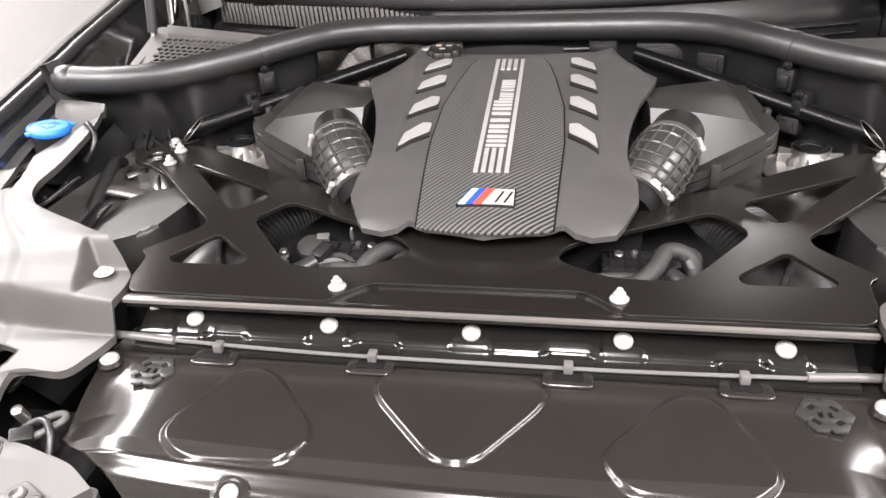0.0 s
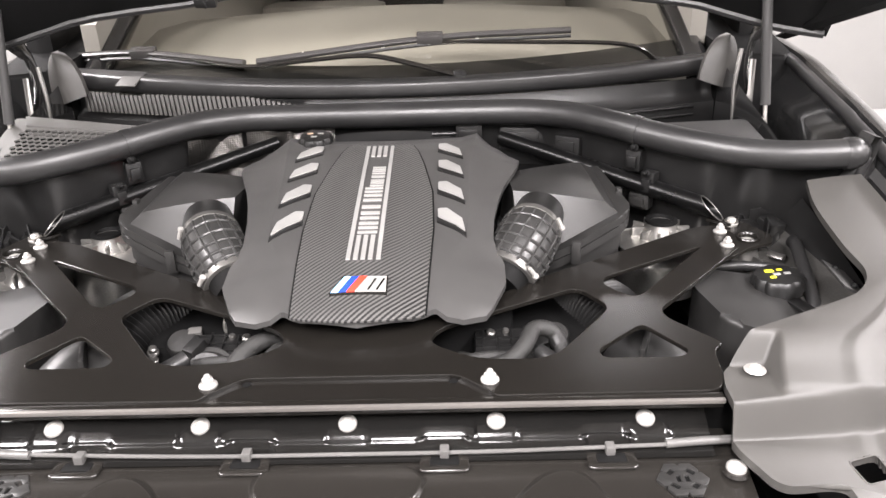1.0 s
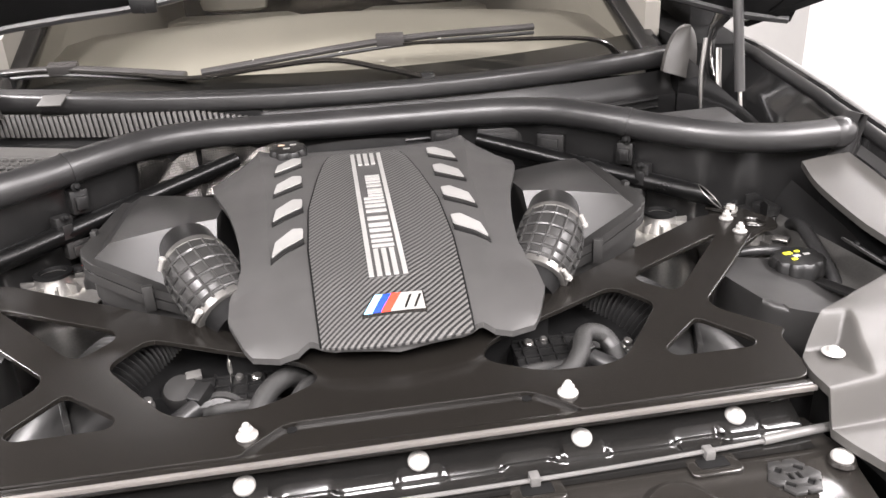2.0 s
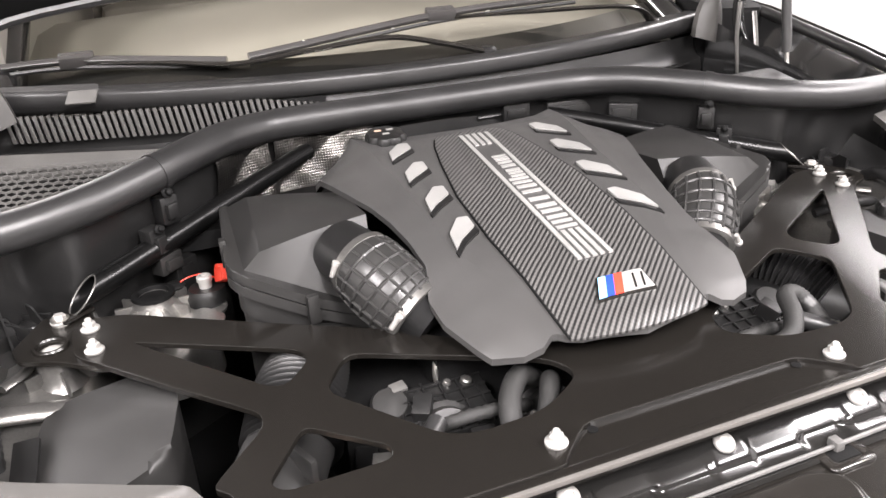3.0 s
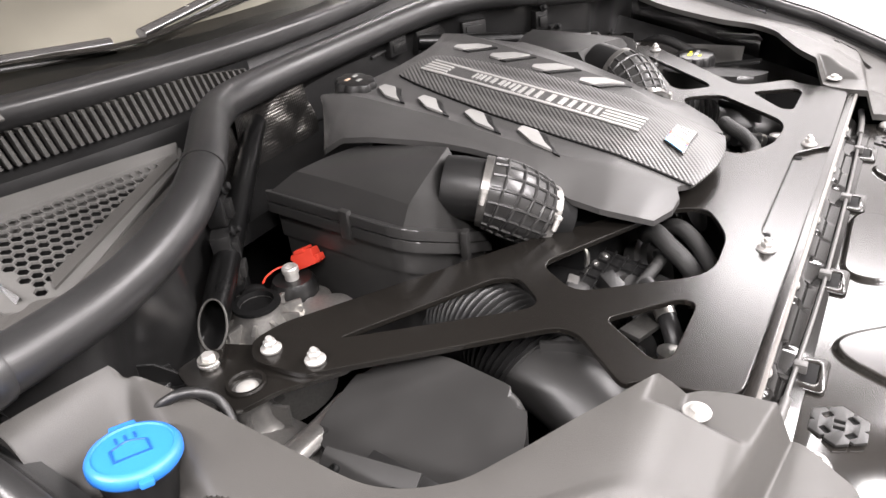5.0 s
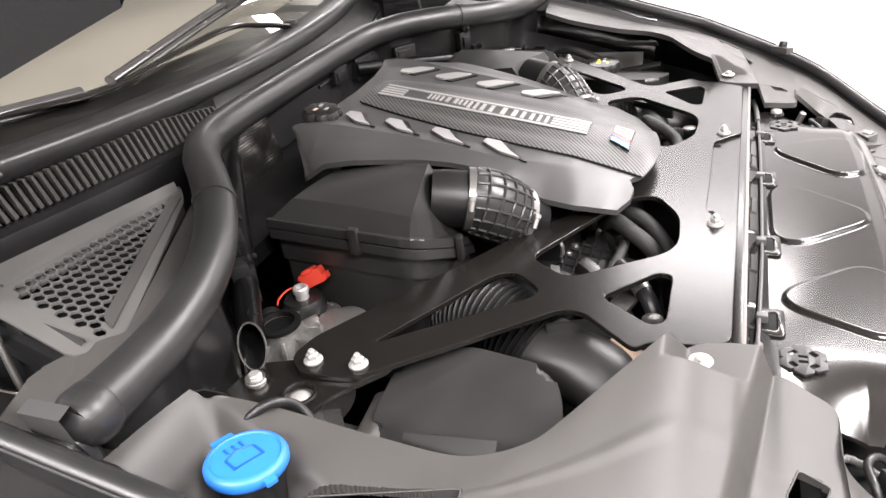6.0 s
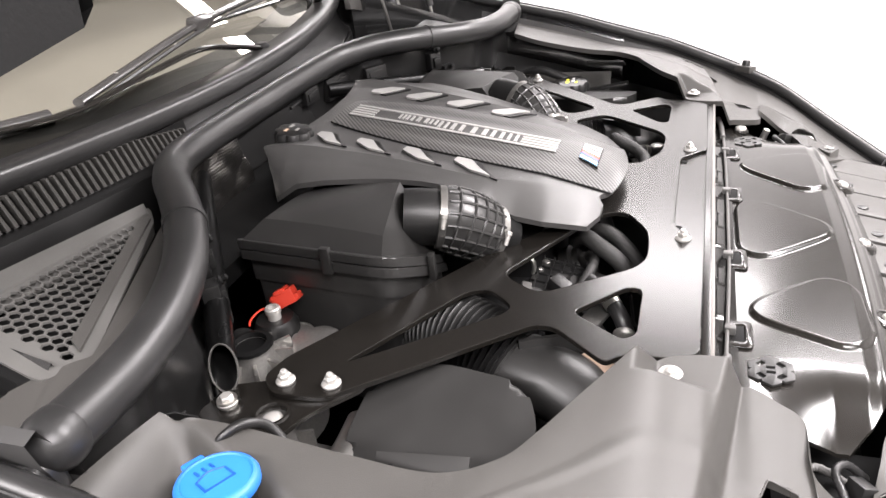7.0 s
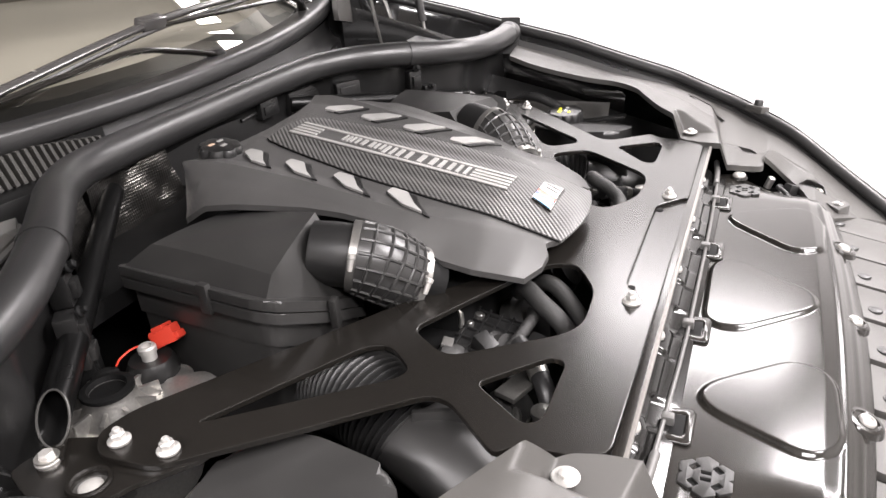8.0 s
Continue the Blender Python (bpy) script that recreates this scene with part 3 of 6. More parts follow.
part("clip_tab", bm, M_TRAY, cowl, "pale metal clip tab")
for zz in (0.185, 0.165):
    bm = bmesh.new()
    sweep(bm, [(x, cowl_y(x) - 0.022, zz) for x in np.linspace(0.1, 0.74, 20)], 0.004, 8)
    part("moulded_rib", bm, M_BLACK, cowl)


def tray(sx):
    t = thing("filter_tray", "dark plastic cabin air tray with a honeycomb grille" if sx < 0 else "smooth grey plastic cabin air cover", "air tray")
    zt = lambda x, y: 0.197 + 0.40 * (y - 0.758) + 0.072 * (abs(x) - 0.539)
    out = [(sx * 0.47, 0.785), (sx * 0.50, 0.757), (sx * 0.77, 0.640), (sx * 0.83, 0.655), (sx * 0.82, 0.81)]
    out = rounded(out, 0.012, 2)
    if sx > 0:
        out = rounded([(0.50, 0.79), (0.505, 0.757), (0.77, 0.640), (0.795, 0.648), (0.785, 0.785)], 0.012, 2)
        zr = lambda x, y: 0.190 + 0.22 * (y - 0.758) + 0.03 * (x - 0.539)
        bm = bmesh.new(); prism(bm, out, lambda x, y: zr(x, y) - 0.03, zr, 0.006)
        part("cover", bm, M_GREY, t, "", 20)
        return
    # honeycomb holes
    holes = []
    R = 0.0075
    for i in range(21):
        for j in range(11):
            cx, cy = -0.791 + i * 0.0142 + (0.0071 if j % 2 else 0), 0.768 - j * 0.0118
            inside = -0.788 < cx < -0.508 and cy > 0.656 + (cx + 0.785) * 0.425
            if inside:
                holes.append([(cx + R * math.cos(radians(60 * k + 30)), cy + R * 0.92 * math.sin(radians(60 * k + 30))) for k in range(6)])
    bm = plate("tray", out, holes, 0.0035, 0.0, lambda p: Vector((p.x, p.y, zt(p.x, p.y) + p.z)))
    part("honeycomb_grille", bm, M_TRAY, t, "dark honeycomb grille")
    bm = bmesh.new(); prism(bm, [(-0.49, 0.772), (-0.472, 0.792), (-0.80, 0.812), (-0.785, 0.780)], lambda x, y: zt(x, y) - 0.02, lambda x, y: zt(x, y) + 0.006, 0.003)
    part("rear_frame", bm, M_TRAY, t, "grey moulded rear frame")
    bm = bmesh.new(); prism(bm, [(-0.50, 0.762), (-0.508, 0.772), (-0.764, 0.672), (-0.772, 0.655)], lambda x, y: zt(x, y) - 0.02, lambda x, y: zt(x, y) + 0.005)
    part("front_frame", bm, M_TRIM, t)
    bm = bmesh.new()
    prism(bm, rounded([(-0.485, 0.752), (-0.775, 0.632), (-0.80, 0.66), (-0.86, 0.68), (-0.93, 0.66), (-0.93, 0.60), (-0.80, 0.592), (-0.70, 0.606), (-0.62, 0.636), (-0.55, 0.682), (-0.50, 0.722)], 0.01, 3), lambda x, y: 0.156 + 0.15 * (y - 0.60), lambda x, y: 0.168 + 0.15 * (y - 0.60), 0.003)
    part("apron", bm, M_TRIM, t, "grey moulded apron", 30)
    # flat near-black sheet, added as the shade below the grille holes
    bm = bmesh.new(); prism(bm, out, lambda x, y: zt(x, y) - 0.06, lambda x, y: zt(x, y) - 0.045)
    part("grille_shade_sheet", bm, M_DARK, t)


for sx in (-1, 1):
    tray(sx)
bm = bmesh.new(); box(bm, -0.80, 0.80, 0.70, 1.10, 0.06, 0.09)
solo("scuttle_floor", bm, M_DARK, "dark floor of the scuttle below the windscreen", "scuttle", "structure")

# firewall below the seal tube
TUBE = [(-0.905, 0.561, 0.185), (-0.85, 0.564, 0.182), (-0.78, 0.571, 0.181), (-0.70, 0.589, 0.185), (-0.62, 0.620, 0.194), (-0.55, 0.663, 0.204), (-0.50, 0.702, 0.212), (-0.45, 0.747, 0.217), (-0.40, 0.792, 0.219), (-0.32, 0.838, 0.217), (-0.20, 0.855, 0.215), (0.0, 0.858, 0.214)]
TUBE = TUBE + [(-x, y, z) for x, y, z in TUBE[-2::-1]]
path = spline(TUBE, 8)
bm = bmesh.new()


def dent(x, z):
    """Soft pressings of the firewall mat."""
    a = abs(x)
    return -0.022 * math.exp(-((a - 0.655) / 0.026) ** 2) + 0.016 * math.exp(-((a - 0.73) / 0.03) ** 2) - 0.012 * math.exp(-((a - 0.47) / 0.03) ** 2) + 0.006 * math.sin(40 * x) * math.exp(-((z - 0.05) / 0.07) ** 2)


grid(bm, [[(p.x, p.y + o + dent(p.x, z) * min(1, max(0, (0.185 - z) * 12)), z) for p in path] for o, z in ((0.0, 0.19), (0.006, 0.18), (0.012, 0.165), (0.015, 0.145), (0.02, 0.12), (0.022, 0.09), (0.025, 0.05), (0.03, 0.0), (0.05, -0.3))])
solo("firewall", bm, M_GREYFELT, "dark grey insulated firewall below the bonnet seal", "firewall", "structure", smooth=60)


def tube_at(x):
    return min(path, key=lambda p: abs(p.x - x))


def firewall_y(x):
    return float(np.interp(x, [p.x for p in path], [p.y for p in path]))


for sx in (-1, 1):
    for (x, w, z0, z1, d, mt) in (((0.155, 0.06, 0.150, 0.186, 0.012, M_BLACK), (0.255, 0.10, 0.128, 0.180, 0.006, M_BLACK), (0.375, 0.06, 0.11, 0.172, 0.012, M_BLACK), (0.40, 0.05, 0.02, 0.085, 0.02, M_BLACK)) if sx > 0 else ((0.43, 0.035, 0.07, 0.11, 0.02, M_BLACK), (0.50, 0.045, 0.0, 0.06, 0.02, M_BLACK))):
        p, q = tube_at(sx * x), tube_at(sx * (x + 0.02))
        ang = math.degrees(math.atan2(q.y - p.y, q.x - p.x))
        ang = ang if abs(ang) < 90 else ang - 180
        m = at(sx * (x + w / 2), tube_at(sx * (x + w / 2)).y + 0.008, 0, 0, 0, ang)
        bm = bmesh.new()
        box(bm, -w / 2, w / 2, -d, 0.02, z0, z1, 0.004, m)
        box(bm, -w / 2 + 0.008, w / 2 - 0.012, -d - 0.003, 0.0, z0 + 0.008, z1 - 0.010, 0.002, m)
        solo("firewall_clip", bm, mt, "moulded plastic block on the firewall below the seal tube", "clip", group="firewall clips")

seal = thing("seal_tube", "thick black foam bonnet seal tube with end brackets", "seal tube")
bm = bmesh.new(); sweep(bm, path, 0.0285, 22)
part("tube", bm, M_RUBBER, seal)
for sx in (-1, 1):
    k = min(range(len(path)), key=lambda i: abs(path[i].x - sx * 0.523))
    bm = bmesh.new(); sweep(bm, path[max(0, k - 1):k + 2], 0.0305, 22)
    part("collar", bm, M_RUBBER, seal, "raised joint collar")
    bm = bmesh.new()
    sweep(bm, [(sx * 0.888, 0.562, 0.1835), (sx * 0.892, 0.562, 0.1837), (sx * 0.906, 0.561, 0.184), (sx * 0.918, 0.560, 0.183), (sx * 0.928, 0.559, 0.180), (sx * 0.934, 0.559, 0.178)], [0.0288, 0.0305, 0.0315, 0.029, 0.021, 0.008], 22)
    br = part("end_bracket", bm, M_RUBBER, seal, "black plastic end bracket")
    bm = bmesh.new()
    grid(bm, [[(sx * x, y + o, z) for x, z in ((0.895, 0.130), (0.905, 0.150), (0.918, 0.19), (0.930, 0.222), (0.945, 0.218), (0.940, 0.19), (0.925, 0.14), (0.912, 0.115))] for y, o in ((0.575, 0.014), (0.575, 0.010), (0.566, -0.012), (0.560, -0.020))], True)
    part("upright_fin", bm, M_GREY, br)
    bm = bmesh.new(); box(bm, sx * 0.930 - 0.020, sx * 0.930 + 0.020, 0.545, 0.600, 0.105, 0.186, 0.017, Matrix(), 4)
    part("bracket_body", bm, M_RUBBER, br)

# ---- wipers ----


def wiper(name, arm_line, blade, blade_end, block):
    w = thing("wiper", "black wiper with a pale-edged blade resting on the windscreen", "wiper", group="wipers")
    bm = bmesh.new(); sweep(bm, spline(arm_line, 6), [0.013 - 0.005 * k / (6 * len(arm_line) - 6) for k in range(6 * len(arm_line) - 5)], 10, flat=0.5)
    part("arm", bm, M_GLOSS, w, "gloss black arm")
    bm = bmesh.new(); sweep(bm, spline([blade, block, blade_end], 8), 0.0115, 10, flat=0.7)
    part("blade", bm, M_BLADE, w, "satin grey blade spoiler")
    bm = bmesh.new(); sweep(bm, spline([Vector(p) + Vector((0, -0.006, -0.013)) for p in (blade, block, blade_end)], 8), 0.0045, 6)
    part("rubber_edge", bm, M_RUBBER, w)
    bm = bmesh.new(); box(bm, -0.032, 0.032, -0.014, 0.014, -0.010, 0.013, 0.004, at(*block, 20))
    part("block", bm, M_BLADE, w, "blade connector block")
    bm = bmesh.new(); lathe(bm, [(0.018, -0.02), (0.018, 0.006), (0.012, 0.012)], 16, at(*arm_line[0]))
    part("pivot_cap", bm, M_BLACK, w)
    for t in (0.15, 0.4, 0.7):
        p = Vector(blade).lerp(Vector(blade_end), t)
        bm = bmesh.new(); box(bm, -0.004, 0.004, -0.004, 0.004, 0.0, 0.012, 0.001, at(p.x, p.y, p.z))
        part("blade_stud", bm, M_ZINC, w)
    return w


wiper("wiper", [(0.165, 0.945, 0.283), (0.06, 0.945, 0.312), (-0.048, 0.953, 0.333), (-0.20, 0.975, 0.322), (-0.345, 1.005, 0.308), (-0.48, 1.06, 0.318), (-0.62, 1.105, 0.325)], (-0.82, 1.15, 0.325), (-0.36, 1.035, 0.312), (-0.632, 1.108, 0.332))
wiper("wiper", [(0.66, 1.05, 0.285), (0.562, 1.014, 0.335), (0.30, 1.02, 0.346), (0.10, 1.035, 0.350)], (-0.321, 1.005, 0.318), (0.44, 1.06, 0.366), (0.097, 1.037, 0.358))

# ---- engine cover ----
CY = [0.135, 0.155, 0.194, 0.267, 0.40, 0.55, 0.658, 0.70, 0.76]


def mid_z(y):
    return float(np.interp(y, CY, [0.066, 0.0785, 0.0905, 0.1115, 0.1375, 0.166, 0.1855, 0.190, 0.187]))


def half_w(y):
    return float(np.interp(y, [0.145, 0.165, 0.20, 0.25, 0.30, 0.345, 0.40, 0.45, 0.50, 0.55, 0.60, 0.65, 0.69, 0.72, 0.75], [0.158, 0.176, 0.203, 0.226, 0.227, 0.211, 0.216, 0.226, 0.239, 0.257, 0.273, 0.281, 0.283, 0.25, 0.21]))


def crease(y):
    return float(np.interp(y, [0.145, 0.20, 0.26, 0.37, 0.55, 0.70, 0.75], [0.105, 0.115, 0.135, 0.170, 0.178, 0.195, 0.200]))


def edge_low(y):
    return float(np.interp(y, [0.145, 0.17, 0.20, 0.25, 0.30, 0.35, 0.40, 0.45, 0.50, 0.55, 0.60, 0.65, 0.70, 0.75], [0.040, 0.047, 0.062, 0.078, 0.088, 0.116, 0.132, 0.145, 0.154, 0.160, 0.164, 0.160, 0.130, 0.150]))


def cover_z(x, y):
    """Height of the engine cover's skin."""
    a, c, w, z = abs(x), crease(y), half_w(y), mid_z(y)
    z -= 0.010 * min(a / c, 1) ** 2 * float(np.interp(y, [0.14, 0.3, 0.5], [1, 0.6, 0.0]))
    z += 0.0075 * max(0.0, 1 - abs(a - c) / 0.034) * float(np.interp(y, [0.25, 0.45, 0.7], [0, 0.6, 1]))
    if a > c:
        t = min(1, (a - c) / max(w - c, 1e-4))
        k = float(np.interp(y, [0.50, 0.68], [0, 0.6]))
        z += (edge_low(y) - z) * ((1 - k) * (0.75 * t + 0.25 * t * t) + k * t ** 2.6)
    return z


cover = thing("engine_cover", "satin graphite engine cover with a carbon insert", "engine cover")
bm = bmesh.new()
rows = []
for v in np.linspace(0, 1, 70):
    row = []
    for u in np.linspace(-1, 1, 81):
        a = abs(float(u))
        yf = float(np.interp(a, [0, 0.55, 0.64, 0.72, 0.80, 0.9, 1.0], [0.142, 0.156, 0.163, 0.175, 0.166, 0.169, 0.185]))
        yr = float(np.interp(a, [0, 0.35, 0.75, 0.9, 1.0], [0.722, 0.728, 0.750, 0.735, 0.70]))
        y = yf + v * (yr - yf)
        # a column of the mesh runs along the crease
        c, w = crease(y), half_w(y)
        x = math.copysign(c * a / 0.7 if a < 0.7 else c + (w - c) * (a - 0.7) / 0.3, u)
        row.append((x, y, cover_z(x, y)))
    rows.append(row)
grid(bm, rows)
skirt(bm, 0.009)
part("shell", bm, M_COVER, cover, "satin graphite moulded shell", 13)


def carbon_w(y):
    return float(np.interp(y, [0.14, 0.235, 0.36, 0.48, 0.585, 0.645, 0.675, 0.684], [0.099, 0.104, 0.110, 0.107, 0.090, 0.077, 0.066, 0.058]))


bm = bmesh.new()
rows = []
for v in np.linspace(0, 1, 60):
    row = []
    for u in np.linspace(-1, 1, 31):
        y = (0.139 + 0.016 * u * u) + v * (0.684 - 0.139 - 0.016 * u * u)
        x = u * carbon_w(y)
        row.append((x, y, cover_z(x, y) + 0.0035 + 0.003 * (1 - u * u) - 0.0022 * math.exp(-((abs(u) - 0.55) / 0.16) ** 2) * math.sin(math.pi * v)))
    rows.append(row)
grid(bm, rows)
skirt(bm, 0.003)
part("carbon_insert", bm, M_CARBON, cover, "woven carbon-fibre centre panel", 35)


for sx in (-1, 1):
    bm = bmesh.new()
    line = [(sx * (carbon_w(y) + 0.0012), float(y)) for y in np.linspace(0.158, 0.684, 50)]
    sweep(bm, [(x, y, cover_z(x, y) + 0.0016) for x, y in line], 0.0016, 6)
    part("panel_joint", bm, M_DARK, cover, "thin dark joint beside the carbon panel")


def on_cover(poly, lift, thick, drape=6):
    """A thin raised piece that follows the cover; poly: plan corners of a quad."""
    bm = bmesh.new()
    a, b, c, d = [Vector(p) for p in poly]
    rows = []
    for i in range(drape + 1):
        l, r = a.lerp(d, i / drape), b.lerp(c, i / drape)
        rows.append([(*l.lerp(r, k / 4), 0) for k in range(5)])
    rows = [[(x, y, cover_z(x, y) + lift) for x, y, _ in r] for r in rows]
    grid(bm, rows)
    skirt(bm, thick)
    return bm


def on_cover_poly(poly, lift, thick):
    """A thin raised piece over any plan outline."""
    bm = bmesh.new()
    f = bm.faces.new([bm.verts.new((x, y, cover_z(x, y) + lift)) for x, y in poly])
    bmesh.ops.triangulate(bm, faces=[f])
    bm.normal_update()
    return skirt(bm, thick)


# pale vent blades in four pairs, each bent like a hook over a dark slot
for sx in (-1, 1):
    for (y0, tw) in ((0.372, 1.0), (0.467, 0.96), (0.556, 0.92), (0.636, 0.86)):
        q = [(0.1185, 0.020), (0.1180, 0.046), (0.134, 0.048), (0.160, 0.012), (0.1645, -0.024), (0.148, -0.004)]
        q = [(sx * x, y0 + y * tw) for x, y in q]
        part("vent_blade", on_cover_poly(rounded(q, 0.003, 2), 0.0055, 0.004), M_SILVER, cover, "pale silver vent blade")
        q = [(0.1165, 0.008), (0.1165, 0.022), (0.148, -0.002), (0.1665, -0.027), (0.166, -0.036), (0.146, -0.014)]
        q = [(sx * x, y0 + y * tw) for x, y in q]
        part("vent_slot", on_cover_poly(q, 0.0035, 0.003), M_BLACK, cover, "dark vent slot")

# nameplate: silver rails, end stripes and plain bars for its lettering
plate_thing = part("nameplate", on_cover([(-0.0275, 0.262), (0.0295, 0.262), (0.0275, 0.662), (-0.0275, 0.662)], 0.0075, 0.003, 14), M_COVER, cover, "long narrow nameplate")


def strip_piece(name, x0, x1, y0, y1, n=10):
    return part(name, on_cover([(x0, y0), (x1, y0), (x1, y1), (x0, y1)], 0.0095, 0.003, n), M_SILVER, plate_thing, "satin silver raised bar")


strip_piece("rail", -0.0272, -0.0202, 0.263, 0.660, 14)
strip_piece("rail", 0.0212, 0.0282, 0.263, 0.660, 14)
for ya, yb in ((0.263, 0.330), (0.615, 0.660)):
    for k in range(3):
        xa = -0.0155 + k * 0.0118
        strip_piece("end_stripe", xa, xa + 0.0072, ya, yb, 4)
yy = 0.337
for ln, gap in ((0.026, 0.006), (0.032, 0.005), (0.040, 0.010), (0.032, 0.004), (0.023, 0.004), (0.019, 0.004), (0.030, 0.004), (0.018, 0.004), (0.015, 0.004)):
    hgt = 0.0165 if ln > 0.022 and yy < 0.5 or 0.02 < ln < 0.024 else 0.0125
    for o in (0.0, ln * 0.52):
        strip_piece("letter_bar", 0.0172 - 2 * hgt, 0.0172, yy + o, yy + o + 0.2 * ln, 2)
    yy += ln + gap - 0.005
# badge of slanted coloured stripes
badge = part("badge", on_cover([(-0.044, 0.186), (0.043, 0.186), (0.043, 0.222), (-0.026, 0.222)], 0.010, 0.006), M_GLOSS, cover, "small rectangular badge")
xs = [-0.041, -0.030, -0.018, -0.005, 0.041]
for k, mt in enumerate((M_LIGHTBLUE, M_DEEPBLUE, M_REDENAMEL, M_SILVER)):
    sl = 0.017
    q = [(xs[k], 0.188), (xs[k + 1], 0.188), (xs[k + 1] + (sl if k < 3 else 0), 0.220), (xs[k] + sl, 0.220)]
    part("badge_stripe", on_cover(q, 0.0115, 0.002, 2), mt, badge, ("light blue", "deep blue", "red", "silver")[k] + " enamel stripe")

for xa in (0.013, 0.026):
    q = [(xa, 0.190), (xa + 0.003, 0.190), (xa + 0.013, 0.214), (xa + 0.010, 0.214)]
    part("badge_slit", on_cover(q, 0.0122, 0.002, 2), M_GLOSS, badge, "dark slit in the silver end")
# oil filler cap behind the cover
oil = thing("oil_filler_cap", "black ribbed oil filler cap with pale markings", "oil cap")
mo = at(-0.142, 0.722, 0.178, 8, 0, 0)
bm = bmesh.new(); lathe(bm, [(0.028, -0.04), (0.028, 0.0), (0.036, 0.002), (0.037, 0.020), (0.033, 0.027), (0.020, 0.029)], 48, mo, 8, 0.12)
part("cap", bm, M_BLACK, oil)
for k, (dx, dy) in enumerate(((-0.012, 0.008), (0.010, 0.008), (-0.002, -0.009))):
    bm = bmesh.new(); box(bm, dx - 0.006, dx + 0.006, dy - 0.003, dy + 0.003, 0.0288, 0.0296, 0, mo)
    part("cap_mark", bm, M_SILVER if k else M_TAN, oil, "small printed mark")

# ---- strut brace ----


def brace_z(y):
    return 0.0365 + 0.041 * y


def mirror(poly):
    return [(-x, y) for x, y in poly][::-1]


L_OUT = [(-0.485, 0.005), (-0.50, 0.03), (-0.508, 0.10), (-0.528, 0.115), (-0.465, 0.188), (-0.463, 0.215), (-0.567, 0.325), (-0.640, 0.405), (-0.665, 0.43), (-0.672, 0.50), (-0.645, 0.527), (-0.60, 0.517), (-0.43, 0.412), (-0.286, 0.325), (-0.17, 0.235), (-0.08, 0.195)]
RECESS = [(-0.194, 0.003), (-0.190, 0.012), (-0.146, 0.051)]
outline = [(0.0, 0.051)] + RECESS[::-1] + L_OUT + [(0.0, 0.190)] + mirror(L_OUT) + mirror(RECESS[::-1])
S1 = rounded([(-0.598, 0.438), (-0.402, 0.328), (-0.388, 0.300), (-0.424, 0.256), (-0.445, 0.260)], 0.018)
S2 = rounded([(-0.345, 0.290), (-0.388, 0.225), (-0.290, 0.098), (-0.255, 0.084), (-0.172, 0.089), (-0.105, 0.130), (-0.118, 0.170), (-0.17, 0.200)], 0.024)
S3 = rounded([(-0.424, 0.172), (-0.346, 0.104), (-0.350, 0.084), (-0.46, 0.083), (-0.474, 0.100)], 0.014)
holes = [S1, S2, S3] + [mirror(p) for p in (S1, S2, S3)]
brace = thing("strut_brace", "satin black metal strut brace across the bay", "strut brace")
bm = plate("brace", rounded(outline, 0.015, 3), holes, 0.008, 0.0012, lambda p: Vector((p.x, p.y, brace_z(p.y) + p.z - 0.004)))
part("plate", bm, M_BRACE, brace, "satin black cut-out plate", 16)
bm = bmesh.new()
box(bm, -0.487, 0.487, -0.008, 0.004, 0.018, 0.0345, 0.002)
part("front_flange", bm, M_BRACE, brace)
bm = bmesh.new()
box(bm, -0.487, 0.487, -0.0125, -0.004, 0.027, 0.0335, 0.001)
part("front_edge", bm, M_EDGE, brace, "worn bare-metal front edge")
# pressed recess between the front bolts, a step below the plate
bm = bmesh.new()
prism(bm, [(-0.20, 0.0), (-0.196, 0.014), (-0.149, 0.055), (0.149, 0.055), (0.196, 0.014), (0.20, 0.0)], lambda x, y: brace_z(y) - 0.011, lambda x, y: brace_z(y) - 0.0065)
part("recess_floor", bm, M_BRACE, brace, "sunken strip between the front bolts")
for sx in (-1, 1):
    # low near-black disc draws the shade of a hole that is not cut
    bm = bmesh.new(); lathe(bm, [(0.006, 0), (0.006, 0.0012), (0.004, 0.0014)], 14, at(sx * 0.140, 0.044, brace_z(0.044) - 0.0063))
    part("recess_hole", bm, M_DARK, brace, "small near-black disc standing in for a hole's shade")
    flange_bolt("bolt", brace, at(sx * 0.189, 0.0355, 0.0385), 0.0125)
    for (bx, by) in ((0.647, 0.493), (0.640, 0.433)):
        flange_bolt("bolt", brace, at(sx * bx, by, brace_z(by) + 0.001), 0.0125)

